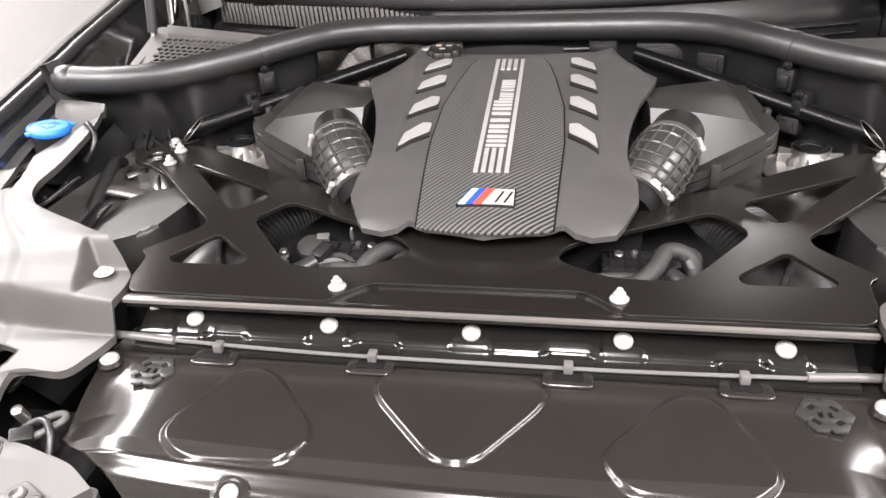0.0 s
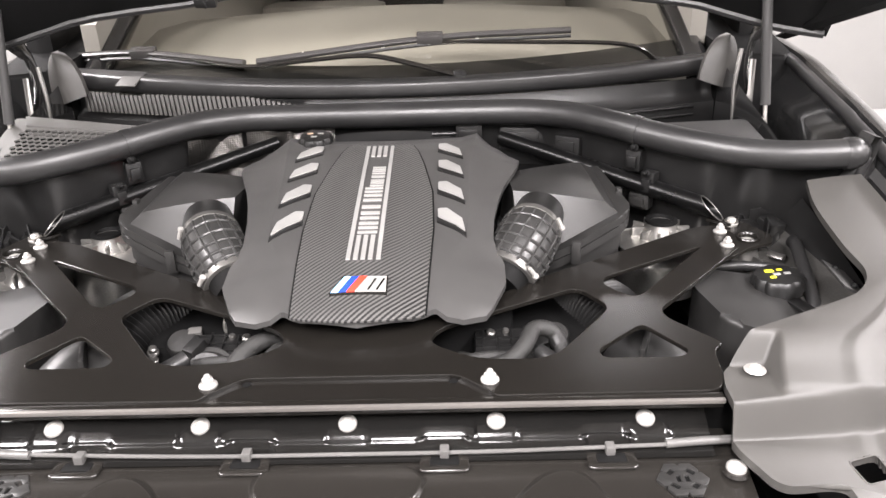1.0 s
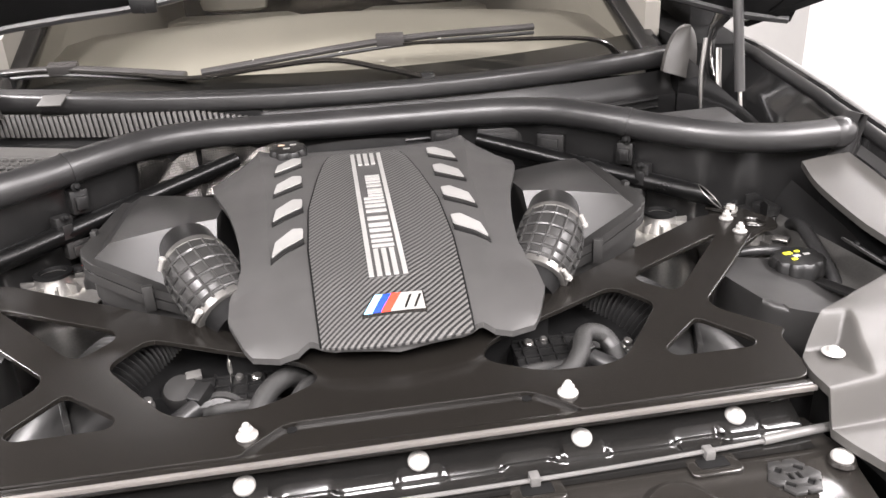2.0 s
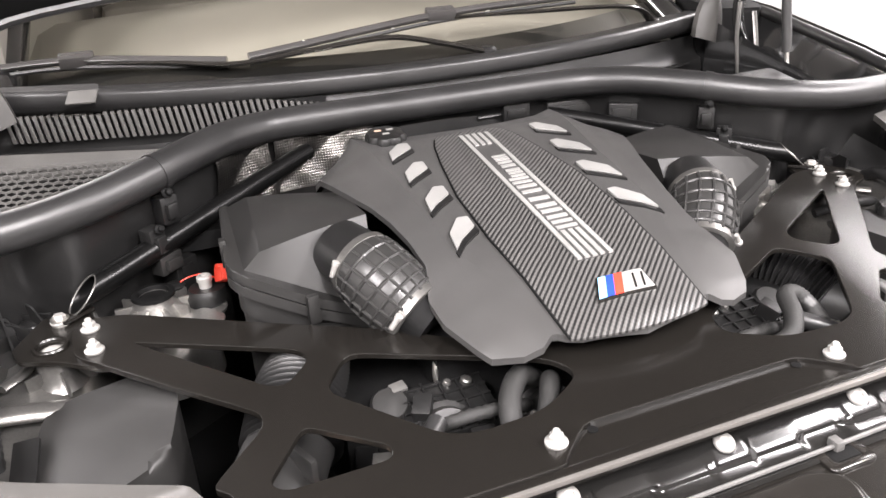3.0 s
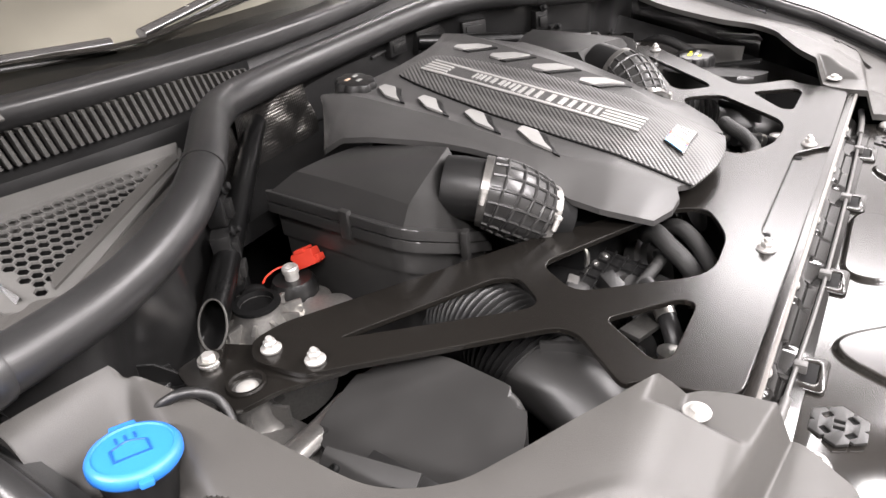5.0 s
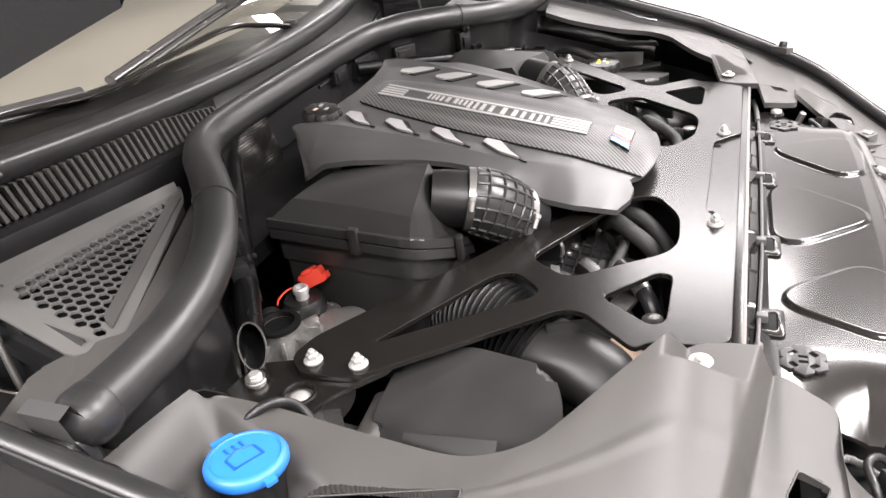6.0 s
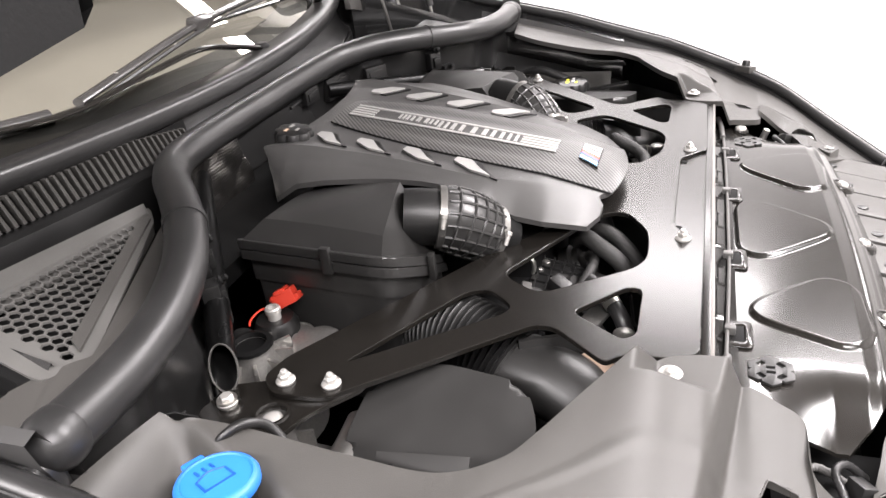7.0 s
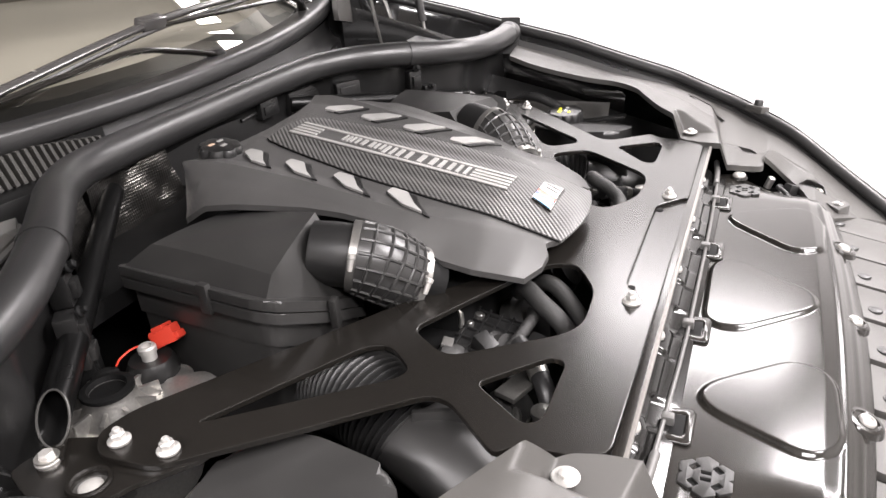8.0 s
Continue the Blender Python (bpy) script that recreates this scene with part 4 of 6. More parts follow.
# tower brackets, with a slanting tube stay
for sx in (-1, 1):
    br = thing("tower_bracket", "black bracket plate on the suspension tower", "bracket", group="tower brackets")
    poly = rounded([(sx * 0.655, 0.575), (sx * 0.715, 0.585), (sx * 0.748, 0.50), (sx * 0.735, 0.462), (sx * 0.69, 0.445), (sx * 0.63, 0.395), (sx * 0.60, 0.40), (sx * 0.61, 0.47), (sx * 0.635, 0.52)], 0.012, 3)
    hole = [(sx * 0.698 + 0.018 * math.cos(w), 0.487 + 0.018 * math.sin(w)) for w in np.linspace(0, 2 * math.pi, 20, endpoint=False)]
    bm = plate("bracket", poly, [hole], 0.007, 0.001, lambda p: Vector((p.x, p.y, 0.043 + p.z)))
    part("plate", bm, M_BRACE, br, "", 16)
    bm = bmesh.new(); sweep(bm, [(sx * 0.698 + 0.0205 * math.cos(w), 0.487 + 0.0205 * math.sin(w), 0.048) for w in np.linspace(0, 2 * math.pi, 24, endpoint=False)], 0.003, 6, True)
    part("ring_collar", bm, M_BRACE, br)
    bm = bmesh.new(); lathe(bm, [(0.013, 0.0), (0.013, 0.006), (0.008, 0.009)], 16, at(sx * 0.698, 0.487, 0.036))
    part("ring_bolt", bm, M_WHITECAP, br, "pale bolt head in the ring")
    flange_bolt("bolt", br, at(sx * 0.690, 0.553, 0.050), 0.0135, M_WHITECAP, False)
    bm = bmesh.new(); lathe(bm, [(0.012, 0.0), (0.013, 0.012)], 14, at(sx * 0.690, 0.553, 0.044))
    part("spacer", bm, M_ZINC, br)
    # cast post under the bracket
    bm = bmesh.new(); lathe(bm, [(0.036, -0.05), (0.024, -0.035), (0.022, 0.0)], 20, at(sx * 0.698, 0.487, 0.040))
    for k in range(5):
        w = 2 * math.pi * k / 5
        box(bm, 0.015, 0.045, -0.002, 0.002, -0.05, -0.022, 0.0, at(sx * 0.698, 0.487, 0.04, 0, 0, math.degrees(w)))
    part("cast_post", bm, M_SATIN, br, "ribbed cast post")
    st = thing("stay_tube", "black slanting stay tube with a flattened end", "stay tube", group="stay tubes")
    bm = bmesh.new()
    a, b = Vector((sx * 0.660, 0.571, 0.074)), Vector((sx * 0.258, 0.855, 0.156))
    d = (b - a).normalized()
    q = d.to_track_quat("Z", "Y").to_matrix()
    n = Vector((sx * 0.5, -0.3, 0.8))
    n = (n - d * n.dot(d)).normalized()
    ring = [q @ Vector((math.cos(w), math.sin(w), 0)) for w in np.linspace(0, 2 * math.pi, 24, endpoint=False)]
    cut = [a + v * 0.0185 + d * (0.028 * v.dot(n) + 0.004) for v in ring]
    inner = [a + v * 0.0160 + d * (0.026 * v.dot(n) + 0.006) for v in ring]
    grid(bm, [[a + d * 0.05 + v * 0.0155 for v in ring], inner, cut, [a + d * 0.06 + v * 0.0185 for v in ring], [b + v * 0.0165 for v in ring]], True)
    part("tube", bm, M_STAY, st, "", 50)
    bm = bmesh.new()
    sweep(bm, [(p + r) / 2 - d * 0.0005 for p, r in zip(cut, inner)], 0.0015, 6, True)
    part("cut_rim", bm, M_SATIN, st, "bright cut rim")
    bm = bmesh.new(); box(bm, -0.012, 0.012, -0.03, 0.02, -0.003, 0.003, 0.002, at(sx * 0.668, 0.566, 0.052, 0, 0, sx * 50))
    part("end_tab", bm, M_BRACE, st)

    # suspension tower: dome, ring, ribs
    tw = thing("suspension_tower", "cast aluminium suspension tower with a ribbed dome", "suspension tower", group="suspension towers")
    mt = at(sx * 0.566, 0.598, 0.0)
    bm = bmesh.new(); lathe(bm, [(0.085, -0.10), (0.080, -0.04), (0.066, -0.016), (0.052, -0.004), (0.04, 0.002)], 32, mt)
    part("dome", bm, M_STEEL, tw, "satin metal dome")
    bm = bmesh.new(); lathe(bm, [(0.050, -0.012), (0.044, 0.010), (0.031, 0.034), (0.030, 0.040), (0.022, 0.040), (0.020, 0.02)], 28, mt)
    part("strut_collar", bm, M_CAST, tw)
    bm = bmesh.new(); lathe(bm, [(0.029, 0.038), (0.0325, 0.041), (0.032, 0.0455), (0.024, 0.047), (0.021, 0.036), (0.020, 0.02)], 28, mt)
    part("top_ring", bm, M_DARK, tw, "black rubber top ring")
    for k in range(10):
        bm = bmesh.new(); box(bm, 0.027, 0.058, -0.0028, 0.0028, -0.012, 0.030, 0.001, mt @ pose(0, 0, 0, 0, 0, 36 * k))
        part("rib", bm, M_CAST, tw)
    bm = bmesh.new()
    wing = rounded([(sx * 0.655, 0.600), (sx * 0.615, 0.560), (sx * 0.56, 0.548), (sx * 0.50, 0.535), (sx * 0.462, 0.560), (sx * 0.468, 0.605), (sx * 0.52, 0.640), (sx * 0.60, 0.645)], 0.02)
    prism(bm, wing, lambda x, y: 0.006 + 0.02 * (0.56 - abs(x)), lambda x, y: 0.010 + 0.02 * (0.56 - abs(x)), 0.001)
    sweep(bm, [(x, y, 0.0105 + 0.02 * (0.56 - abs(x))) for x, y in wing], 0.0018, 6, True)
    part("flange_plate", bm, M_CAST, tw, "pale pressed flange")
    bm = bmesh.new()
    prism(bm, rounded([(sx * 0.545, 0.545), (sx * 0.48, 0.500), (sx * 0.468, 0.535), (sx * 0.50, 0.575)], 0.012), 0.014, 0.0165, 0.001)
    part("upper_plate", bm, M_CAST, tw, "thin pale plate")
    # inner wing pressing in front of the tower
    bm = bmesh.new()
    rows = []
    for t in np.linspace(0, 1, 14):
        y = 0.62 - 0.36 * t
        rows.append([(sx * x, y, z) for x, z in ((0.80, 0.03), (0.77, -0.005), (0.735, -0.004 + 0.01 * math.sin(6 * t)), (0.70, 0.0 - 0.015 * t), (0.665, -0.01 - 0.03 * t), (0.64, -0.05 - 0.03 * t), (0.63, -0.16))])
    grid(bm, rows)
    sweep(bm, spline([(sx * 0.778, 0.392, 0.016), (sx * 0.74, 0.395, 0.012), (sx * 0.68, 0.405, -0.004), (sx * 0.615, 0.418, -0.018)], 6), 0.017, 14, flat=0.6)
    sweep(bm, spline([(sx * 0.765, 0.47, 0.010), (sx * 0.74, 0.50, 0.012), (sx * 0.735, 0.56, 0.010)], 6), 0.010, 10, flat=0.6)
    part("wing_pressing", bm, M_STEEL, tw, "satin metal pressing beside the tower")

# ---- radiator cross-member with screws ----
cross = thing("radiator_bracket", "gloss black stamped radiator bracket", "bracket")
bm = bmesh.new()
xs = np.linspace(-0.47, 0.47, 236)
SLOTS = (-0.343, -0.127, 0.127, 0.338)


def step(d, half, soft=0.004):
    """1 inside a stretch, 0 outside, with a short slope."""
    return max(0.0, min(1.0, (half + soft / 2 - d) / soft))


def rail_boss(x):
    return max(step(abs(x - (-0.39 + 0.195 * k)), 0.027) for k in range(5))


def rail_tab(x):
    return max(step(abs(x - c), 0.030, 0.010) for c in SLOTS)


rows = []
# upright top edge, sloping face with raised screw bosses, folded ledge, channel under the cable
for y, z, b, tb in ((0.032, 0.016, 0, 0), (0.029, 0.0165, 0, 0), (0.024, 0.010, 0.4, 0), (0.020, 0.0045, 1, 0), (0.004, -0.004, 1, 0), (-0.010, -0.0120, 1, 0.1), (-0.0150, -0.0145, 0.6, 0.5), (-0.0165, -0.0165, 0.35, 1), (-0.018, -0.0190, 0.2, 1), (-0.0195, -0.0205, 0.1, 1), (-0.032, -0.0248, 0, 0.2), (-0.046, -0.0285, 0, 0)):
    rows.append([(x, y + tb * 0.007 * rail_tab(x) - (0.002 * rail_boss(x) if -0.02 < y < 0.0 else 0), z + b * 0.0032 * rail_boss(x)) for x in xs])
grid(bm, rows)
part("pressing", bm, M_BRACKET, cross, "", 34)
for k in range(5):
    x = -0.39 + 0.195 * k
    pan_screw("screw", cross, at(x, 0.0005, -0.0022, 24), 0.0125)
    bm = bmesh.new(); lathe(bm, [(0.016, -0.003), (0.0145, 0.0002), (0.012, 0.0004)], 24, at(x, 0.0005, -0.0022, 26))
    part("screw_seat", bm, M_BRACKET, cross)
# near-black colour carries the shade behind the bracket
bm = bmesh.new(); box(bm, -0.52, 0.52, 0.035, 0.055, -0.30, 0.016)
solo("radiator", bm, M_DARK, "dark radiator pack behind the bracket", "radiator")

# ---- glossy shield in front ----


def shield_z(x, y):
    z = float(np.interp(y, [-0.30, -0.275, -0.262, -0.245, -0.21, -0.05, 0.0, 0.03], [-0.10, -0.074, -0.060, -0.047, -0.036, -0.031, -0.034, -0.036]))
    a = abs(x)
    if a > 0.38:
        z -= 0.9 * (a - 0.38) ** 2 * max(0, min(1, (-0.06 - y) / 0.1)) * 3
    return z


# three raised fields with rounded corners
SIDE_FIELD = [(0.355, -0.190), (0.315, -0.226), (0.185, -0.224), (0.160, -0.175), (0.245, -0.075), (0.278, -0.062), (0.305, -0.078)]
FIELDS = [rounded(p, 0.03, 6) for p in (SIDE_FIELD, mirror(SIDE_FIELD), [(-0.112, -0.075), (-0.095, -0.052), (0.075, -0.050), (0.104, -0.072), (0.098, -0.105), (0.025, -0.205), (-0.02, -0.205), (-0.108, -0.105)])]


def depth_in(poly, x, y):
    """Distance from the outline, positive inside; x and y are arrays."""
    best, inside = np.full(x.shape, 1e9), np.zeros(x.shape, bool)
    for (ax, ay), (bx, by) in zip(poly, poly[1:] + poly[:1]):
        ex, ey = bx - ax, by - ay
        if ex * ex + ey * ey < 1e-14:
            continue
        t = np.clip(((x - ax) * ex + (y - ay) * ey) / (ex * ex + ey * ey), 0, 1)
        best = np.minimum(best, np.hypot(x - ax - t * ex, y - ay - t * ey))
        if abs(ey) > 1e-9:
            inside ^= ((ay > y) != (by > y)) & (x < ax + (y - ay) / ey * ex)
    return np.where(inside, best, -best)


shield = thing("radiator_shield", "gloss black stamped radiator shield panel", "shield")
ys = np.linspace(-0.275, 0.02, 150)
ws = np.interp(ys, [-0.275, -0.25, -0.215, -0.18, -0.12, -0.02], [0.37, 0.41, 0.472, 0.506, 0.508, 0.50])
PX = ws[:, None] * np.linspace(-1, 1, 420)[None, :]
PY = ys[:, None] + 0.13 * PX ** 2 * np.maximum(0, (-0.15 - ys[:, None]) / 0.125)
lift = np.zeros(PX.shape)
for f in FIELDS:
    t = np.clip((depth_in(f, PX, PY) + 0.003) / 0.0075, 0, 1)
    lift = np.maximum(lift, 0.0062 * t * t * (3 - 2 * t))
# shallow pressed rib along the front roll, and slow unevenness of the sheet
lift += 0.0032 * np.exp(-((PY + 0.238 - 0.10 * PX ** 2) / 0.0045) ** 2) + 0.0015 * np.exp(-((PY + 0.256 - 0.10 * PX ** 2) / 0.004) ** 2) + 0.0004 * np.sin(11 * PX + 2) * np.sin(17 * PY)
bm = bmesh.new()
grid(bm, [[(float(x), float(y), shield_z(float(x), float(yy)) + float(h)) for x, y, h in zip(rx, ry, rh)] for yy, rx, ry, rh in zip(ys, PX, PY, lift)])
skirt(bm, 0.006)
part("panel", bm, M_GLOSS, shield, "", 50)
for sx in (-1, 1):
    # perforated vent rosettes
    cx, cy, zr = sx * 0.417, -0.085, shield_z(0.417, -0.085)
    edge = []
    for k in range(72):
        w = 2 * math.pi * k / 72
        near = abs((math.degrees(w) - 30 + 30) % 60 - 30)
        r = 0.028 / max(0.86, math.cos(math.radians((math.degrees(w) % 60) - 30)))
        edge.append((cx + (0.024 if near < 4 else r) * math.cos(w), cy + (0.024 if near < 4 else r) * math.sin(w)))
    slots = []
    for k in range(4):
        c, n = math.cos(math.radians(45 + 90 * k)), math.sin(math.radians(45 + 90 * k))
        slots.append(rounded([(cx + 0.0175 * c + 0.0055 * u * -n + 0.0036 * v * c, cy + 0.0175 * n + 0.0055 * u * c + 0.0036 * v * n) for u, v in ((-1, -1), (1, -1), (1, 1), (-1, 1))], 0.0015, 2))
    for u in (-0.0052, 0.0052):
        slots.append([(cx + u - 0.0027, cy - 0.0055), (cx + u + 0.0027, cy - 0.0055), (cx + u + 0.0027, cy + 0.0055), (cx + u - 0.0027, cy + 0.0055)])
    bm = plate("rosette", edge, slots, 0.004, 0.0008, lambda p: Vector((p.x, p.y, zr + 0.0022 + p.z)))
    rosette = part("vent_rosette", bm, M_LID, shield, "moulded grey vent rosette", 30)
    # no opening is cut: a near-black disc gives the shade behind the rosette
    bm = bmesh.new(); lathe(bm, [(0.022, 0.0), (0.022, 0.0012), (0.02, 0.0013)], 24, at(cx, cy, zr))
    part("rosette_back", bm, M_DARK, rosette, "near-black disc standing in for shade behind the rosette")
    bm = bmesh.new(); lathe(bm, [(0.017, 0), (0.015, 0.0045), (0.010, 0.005)], 24, at(sx * 0.486, -0.071, -0.032))
    part("corner_boss", bm, M_GLOSS, shield)
    pan_screw("screw", shield, at(sx * 0.486, -0.071, -0.026), 0.0125)
for x in (-0.238, 0.0, 0.240):
    y = -0.257 + 0.05 * x * x
    bm = bmesh.new(); lathe(bm, [(0.026, -0.006), (0.022, 0.001), (0.017, 0.002), (0.015, 0.0)], 24, at(x, y, shield_z(x, y), 22))
    part("front_boss", bm, M_GLOSS, shield)
    pan_screw("screw", shield, at(x, y - 0.001, shield_z(x, y), 22), 0.0105)

# bonnet release cable with clips
cable = thing("release_cable", "thin grey bonnet release cable held by clips", "cable")
bm = bmesh.new(); sweep(bm, spline([(-0.43, -0.029, -0.019), (-0.2, -0.036, -0.022), (0, -0.037, -0.022), (0.2, -0.036, -0.022), (0.43, -0.032, -0.019)], 8), 0.0028, 8)
part("wire", bm, M_CABLE, cable)
for sx in (-1, 1):
    bm = bmesh.new(); sweep(bm, spline([(sx * 0.41, -0.031, -0.019), (sx * 0.47, -0.028, -0.017), (sx * 0.54, -0.022, -0.02)], 6), 0.0058, 10)
    part("sleeve", bm, M_CABLE, cable, "grey cable sleeve")
for x in (-0.343, -0.127, 0.127, 0.338):
    bm = bmesh.new(); box(bm, x - 0.006, x + 0.006, -0.043, -0.028, -0.028, -0.015, 0.002)
    part("clip", bm, M_CABLE, cable, "small grey clip")
    rim = rounded([(x - 0.033, -0.066), (x + 0.033, -0.066), (x + 0.030, -0.027), (x - 0.030, -0.027)], 0.010, 4)
    gap = rounded([(x - 0.019, -0.055), (x + 0.019, -0.055), (x + 0.017, -0.037), (x - 0.017, -0.037)], 0.006, 3)
    bm = plate("slot_rim", rim, [gap], 0.006, 0.0026, lambda p: Vector((p.x, p.y, -0.0292 + p.z)))
    part("slot_rim", bm, M_GLOSS, cable, "gloss black slot rim", 45)
    # solid near-black block gives the slot's shade; the shield is not cut
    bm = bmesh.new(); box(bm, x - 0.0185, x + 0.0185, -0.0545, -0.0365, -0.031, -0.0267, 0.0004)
    part("slot", bm, M_DARK, cable, "near-black block standing in for a slot's shade")

# ---- grey wing trims ----
INNER = [(0.812, 0.530, 0.143), (0.795, 0.45, 0.122), (0.789, 0.33, 0.098), (0.785, 0.245, 0.088), (0.750, 0.190, 0.083), (0.70, 0.160, 0.080), (0.612, 0.115, 0.080), (0.517, 0.058, 0.083), (0.495, 0.02, 0.062), (0.490, -0.028, 0.040), (0.489, -0.056, 0.040), (0.504, -0.086, 0.034), (0.529, -0.114, 0.028), (0.604, -0.117, 0.022), (0.605, -0.17, -0.048), (0.53, -0.198, -0.060), (0.47, -0.215, -0.070), (0.42, -0.245, -0.078)]
OUTER_Y = [0.545, 0.46, 0.35, 0.29, 0.25, 0.20, 0.13, 0.07, 0.03, -0.02, -0.06, -0.09, -0.11, -0.15, -0.21, -0.27, -0.33, -0.385]


def wing_trim(sx):
    t = thing("wing_trim", "grey moulded plastic wing trim held by a screw clip", "trim panel", group="wing trims")
    ins = spline(INNER, 22)
    ou = spline([(edge_x(y) - float(np.interp(y, [0.1, 0.3], [0.036, 0.060])), y, edge_z(y) - float(np.interp(y, [0.1, 0.3], [0.034, 0.048]))) for y in OUTER_Y], 22)
    rows = []
    for p, q in zip(ins, ou):
        row = []
        for k in range(141):
            s = k / 140
            v = p.lerp(q, s)
            v.z += 0.012 * math.sin(math.pi * s) * float(np.interp(v.y, [-0.01, 0.0, 0.18, 0.28], [0.6, 1.0, 0.8, 0.12]))
            v.z += 0.003 * max(0, 1 - abs(s - 0.42) / 0.05) * float(np.interp(v.y, [-0.2, 0.05, 0.2, 0.3], [0.3, 1, 0.5, 0]))
            # pocket round the clip
            pk = 0.040 + max(0, (v.x - 0.559) * 2.2, (v.y - 0.054) * 2.0, (-0.028 - v.y) * 2)
            if v.y > -0.05 and v.x < 0.62:
                v.z = min(v.z, pk)
            # step down in front of the clip, and the well round the washer cap
            v.z -= 0.045 * min(1, 1.9 - 1.9 * s) * max(0, min(1, (-0.026 + 0.14 * (v.x - 0.507) - v.y) / 0.017)) * max(0, min(1, (v.y + 0.22) / 0.1))
            if sx < 0:
                q2 = max(0, (0.848 - v.x) + 0.25 * (0.48 - v.y), v.y - 0.485, 0.33 - v.y)
                w = 0.070 + q2 * 1.9
                h = max(0.0, 0.014 - abs(v.z - w)) / 0.014
                v.z = min(v.z, w) - h * h * 0.0035
            row.append((sx * v.x, v.y, v.z))
        rows.append(row)
    Z = np.array([[p[2] for p in r] for r in rows])
    near = np.array([[sx < 0 and p[1] > 0.30 and abs(p[0]) > 0.78 for p in r] for r in rows])
    for k in range(14):
        soft = Z.copy()
        soft[1:-1, 1:-1] = (Z[:-2, 1:-1] + Z[2:, 1:-1] + Z[1:-1, :-2] + Z[1:-1, 2:]) / 4
        Z = np.where(near | (k < 2), soft, Z)
    rows = [[(p[0], p[1], float(z)) for p, z in zip(r, zr)] for r, zr in zip(rows, Z)]
    slots = [[(0.888, 0.372), (0.868, 0.376), (0.822, 0.232), (0.846, 0.232)], [(0.778, 0.052), (0.818, 0.056), (0.822, 0.068), (0.784, 0.068)], [(0.622, -0.070), (0.632, -0.102), (0.672, -0.088), (0.664, -0.056)], [(0.578, -0.187), (0.560, -0.214), (0.553, -0.244), (0.592, -0.240), (0.604, -0.205)]]
    if sx > 0:
        slots = slots[1:] + [[(0.848, 0.074), (0.830, 0.076), (0.782, -0.014), (0.804, -0.020)]]
    slots = [rounded(q, 0.006, 4) for q in slots]
    PXY = np.array([[(abs(p[0]), p[1]) for p in r] for r in rows])
    cut = np.zeros(PXY.shape[:2], bool)
    for q in slots:
        cut |= depth_in(q, PXY[..., 0], PXY[..., 1]) > 0
    bm = bmesh.new()
    v = grid(bm, rows)
    bmesh.ops.delete(bm, geom=[v[i][j] for i, j in np.argwhere(cut)], context="VERTS")
    skirt(bm, 0.012)
    part("panel", bm, M_TRIM, t, "", 38)
    bm = bmesh.new(); lathe(bm, [(0.0135, 0), (0.0145, 0.0015), (0.0135, 0.003), (0.006, 0.004)], 20, at(sx * 0.540, 0.037, 0.0440))
    lathe(bm, [(0.0075, 0.003), (0.0075, 0.0075), (0.005, 0.009)], 6, at(sx * 0.540, 0.037, 0.0440))
    part("clip", bm, M_WHITECAP, t, "pale screw clip")
    # oval holes towards the wing edge
    def on_trim(x, y):
        d = (PXY[..., 0] - x) ** 2 + (PXY[..., 1] - y) ** 2
        w = np.exp(-d / 0.004 ** 2) + 1e-9 * (d == d.min())
        return float((w * Z).sum() / w.sum())

    for q in slots:
        bm = bmesh.new()
        pts = [Vector((sx * x, y, on_trim(x, y) + 0.0006)) for x, y in q]
        sweep(bm, [p - Vector((0, 0, 0.0008)) for p in pts], 0.0011, 8, True)
        part("slot_rim", bm, M_TRIM, t, "rounded rim of a slot", 60)
        # near-black plate below the cut stands in for the shade inside it
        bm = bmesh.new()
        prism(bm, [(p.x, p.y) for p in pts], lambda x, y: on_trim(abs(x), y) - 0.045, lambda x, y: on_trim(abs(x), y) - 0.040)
        part("slot_floor", bm, M_DARK, t, "near-black plate standing in for shade under a slot")
    # pale bolt in the front recess and a raised nut at the front corner
    pan_screw("recess_bolt", t, at(sx * 0.572, -0.226, on_trim(0.572, -0.226) - 0.012), 0.013, M_WHITECAP)
    zc = on_trim(0.500, -0.262)
    bm = bmesh.new(); prism(bm, rounded([(sx * (0.500 + a), -0.262 + b) for a, b in ((-0.030, 0.0), (0.004, -0.024), (0.036, -0.006), (0.006, 0.022))], 0.005, 3), zc - 0.02, zc + 0.011, 0.003)
    nb = part("corner_boss", bm, M_TRIM, t, "raised diamond-shaped boss")
    bm = bmesh.new(); lathe(bm, [(0.0115, 0.0), (0.0115, 0.002), (0.0085, 0.003), (0.0075, 0.0025), (0.004, 0.001)], 18, at(sx * 0.503, -0.264, zc + 0.0108))
    part("boss_nut", bm, M_SATIN, nb, "dark steel nut")
    # screw plate on the inner side
    bm = bmesh.new(); box(bm, -0.022, 0.022, -0.05, 0.05, -0.002, 0.002, 0.001, at(sx * 0.768, 0.27, 0.062, 0, sx * 28, -sx * 6))
    part("side_plate", bm, M_LID, t, "small dark screwed plate")
    for k in (-1, 1):
        pan_screw("plate_screw", t, at(sx * 0.768, 0.27 + 0.032 * k, 0.0645, 0, sx * 28, 0), 0.005, M_DARK)
    return t


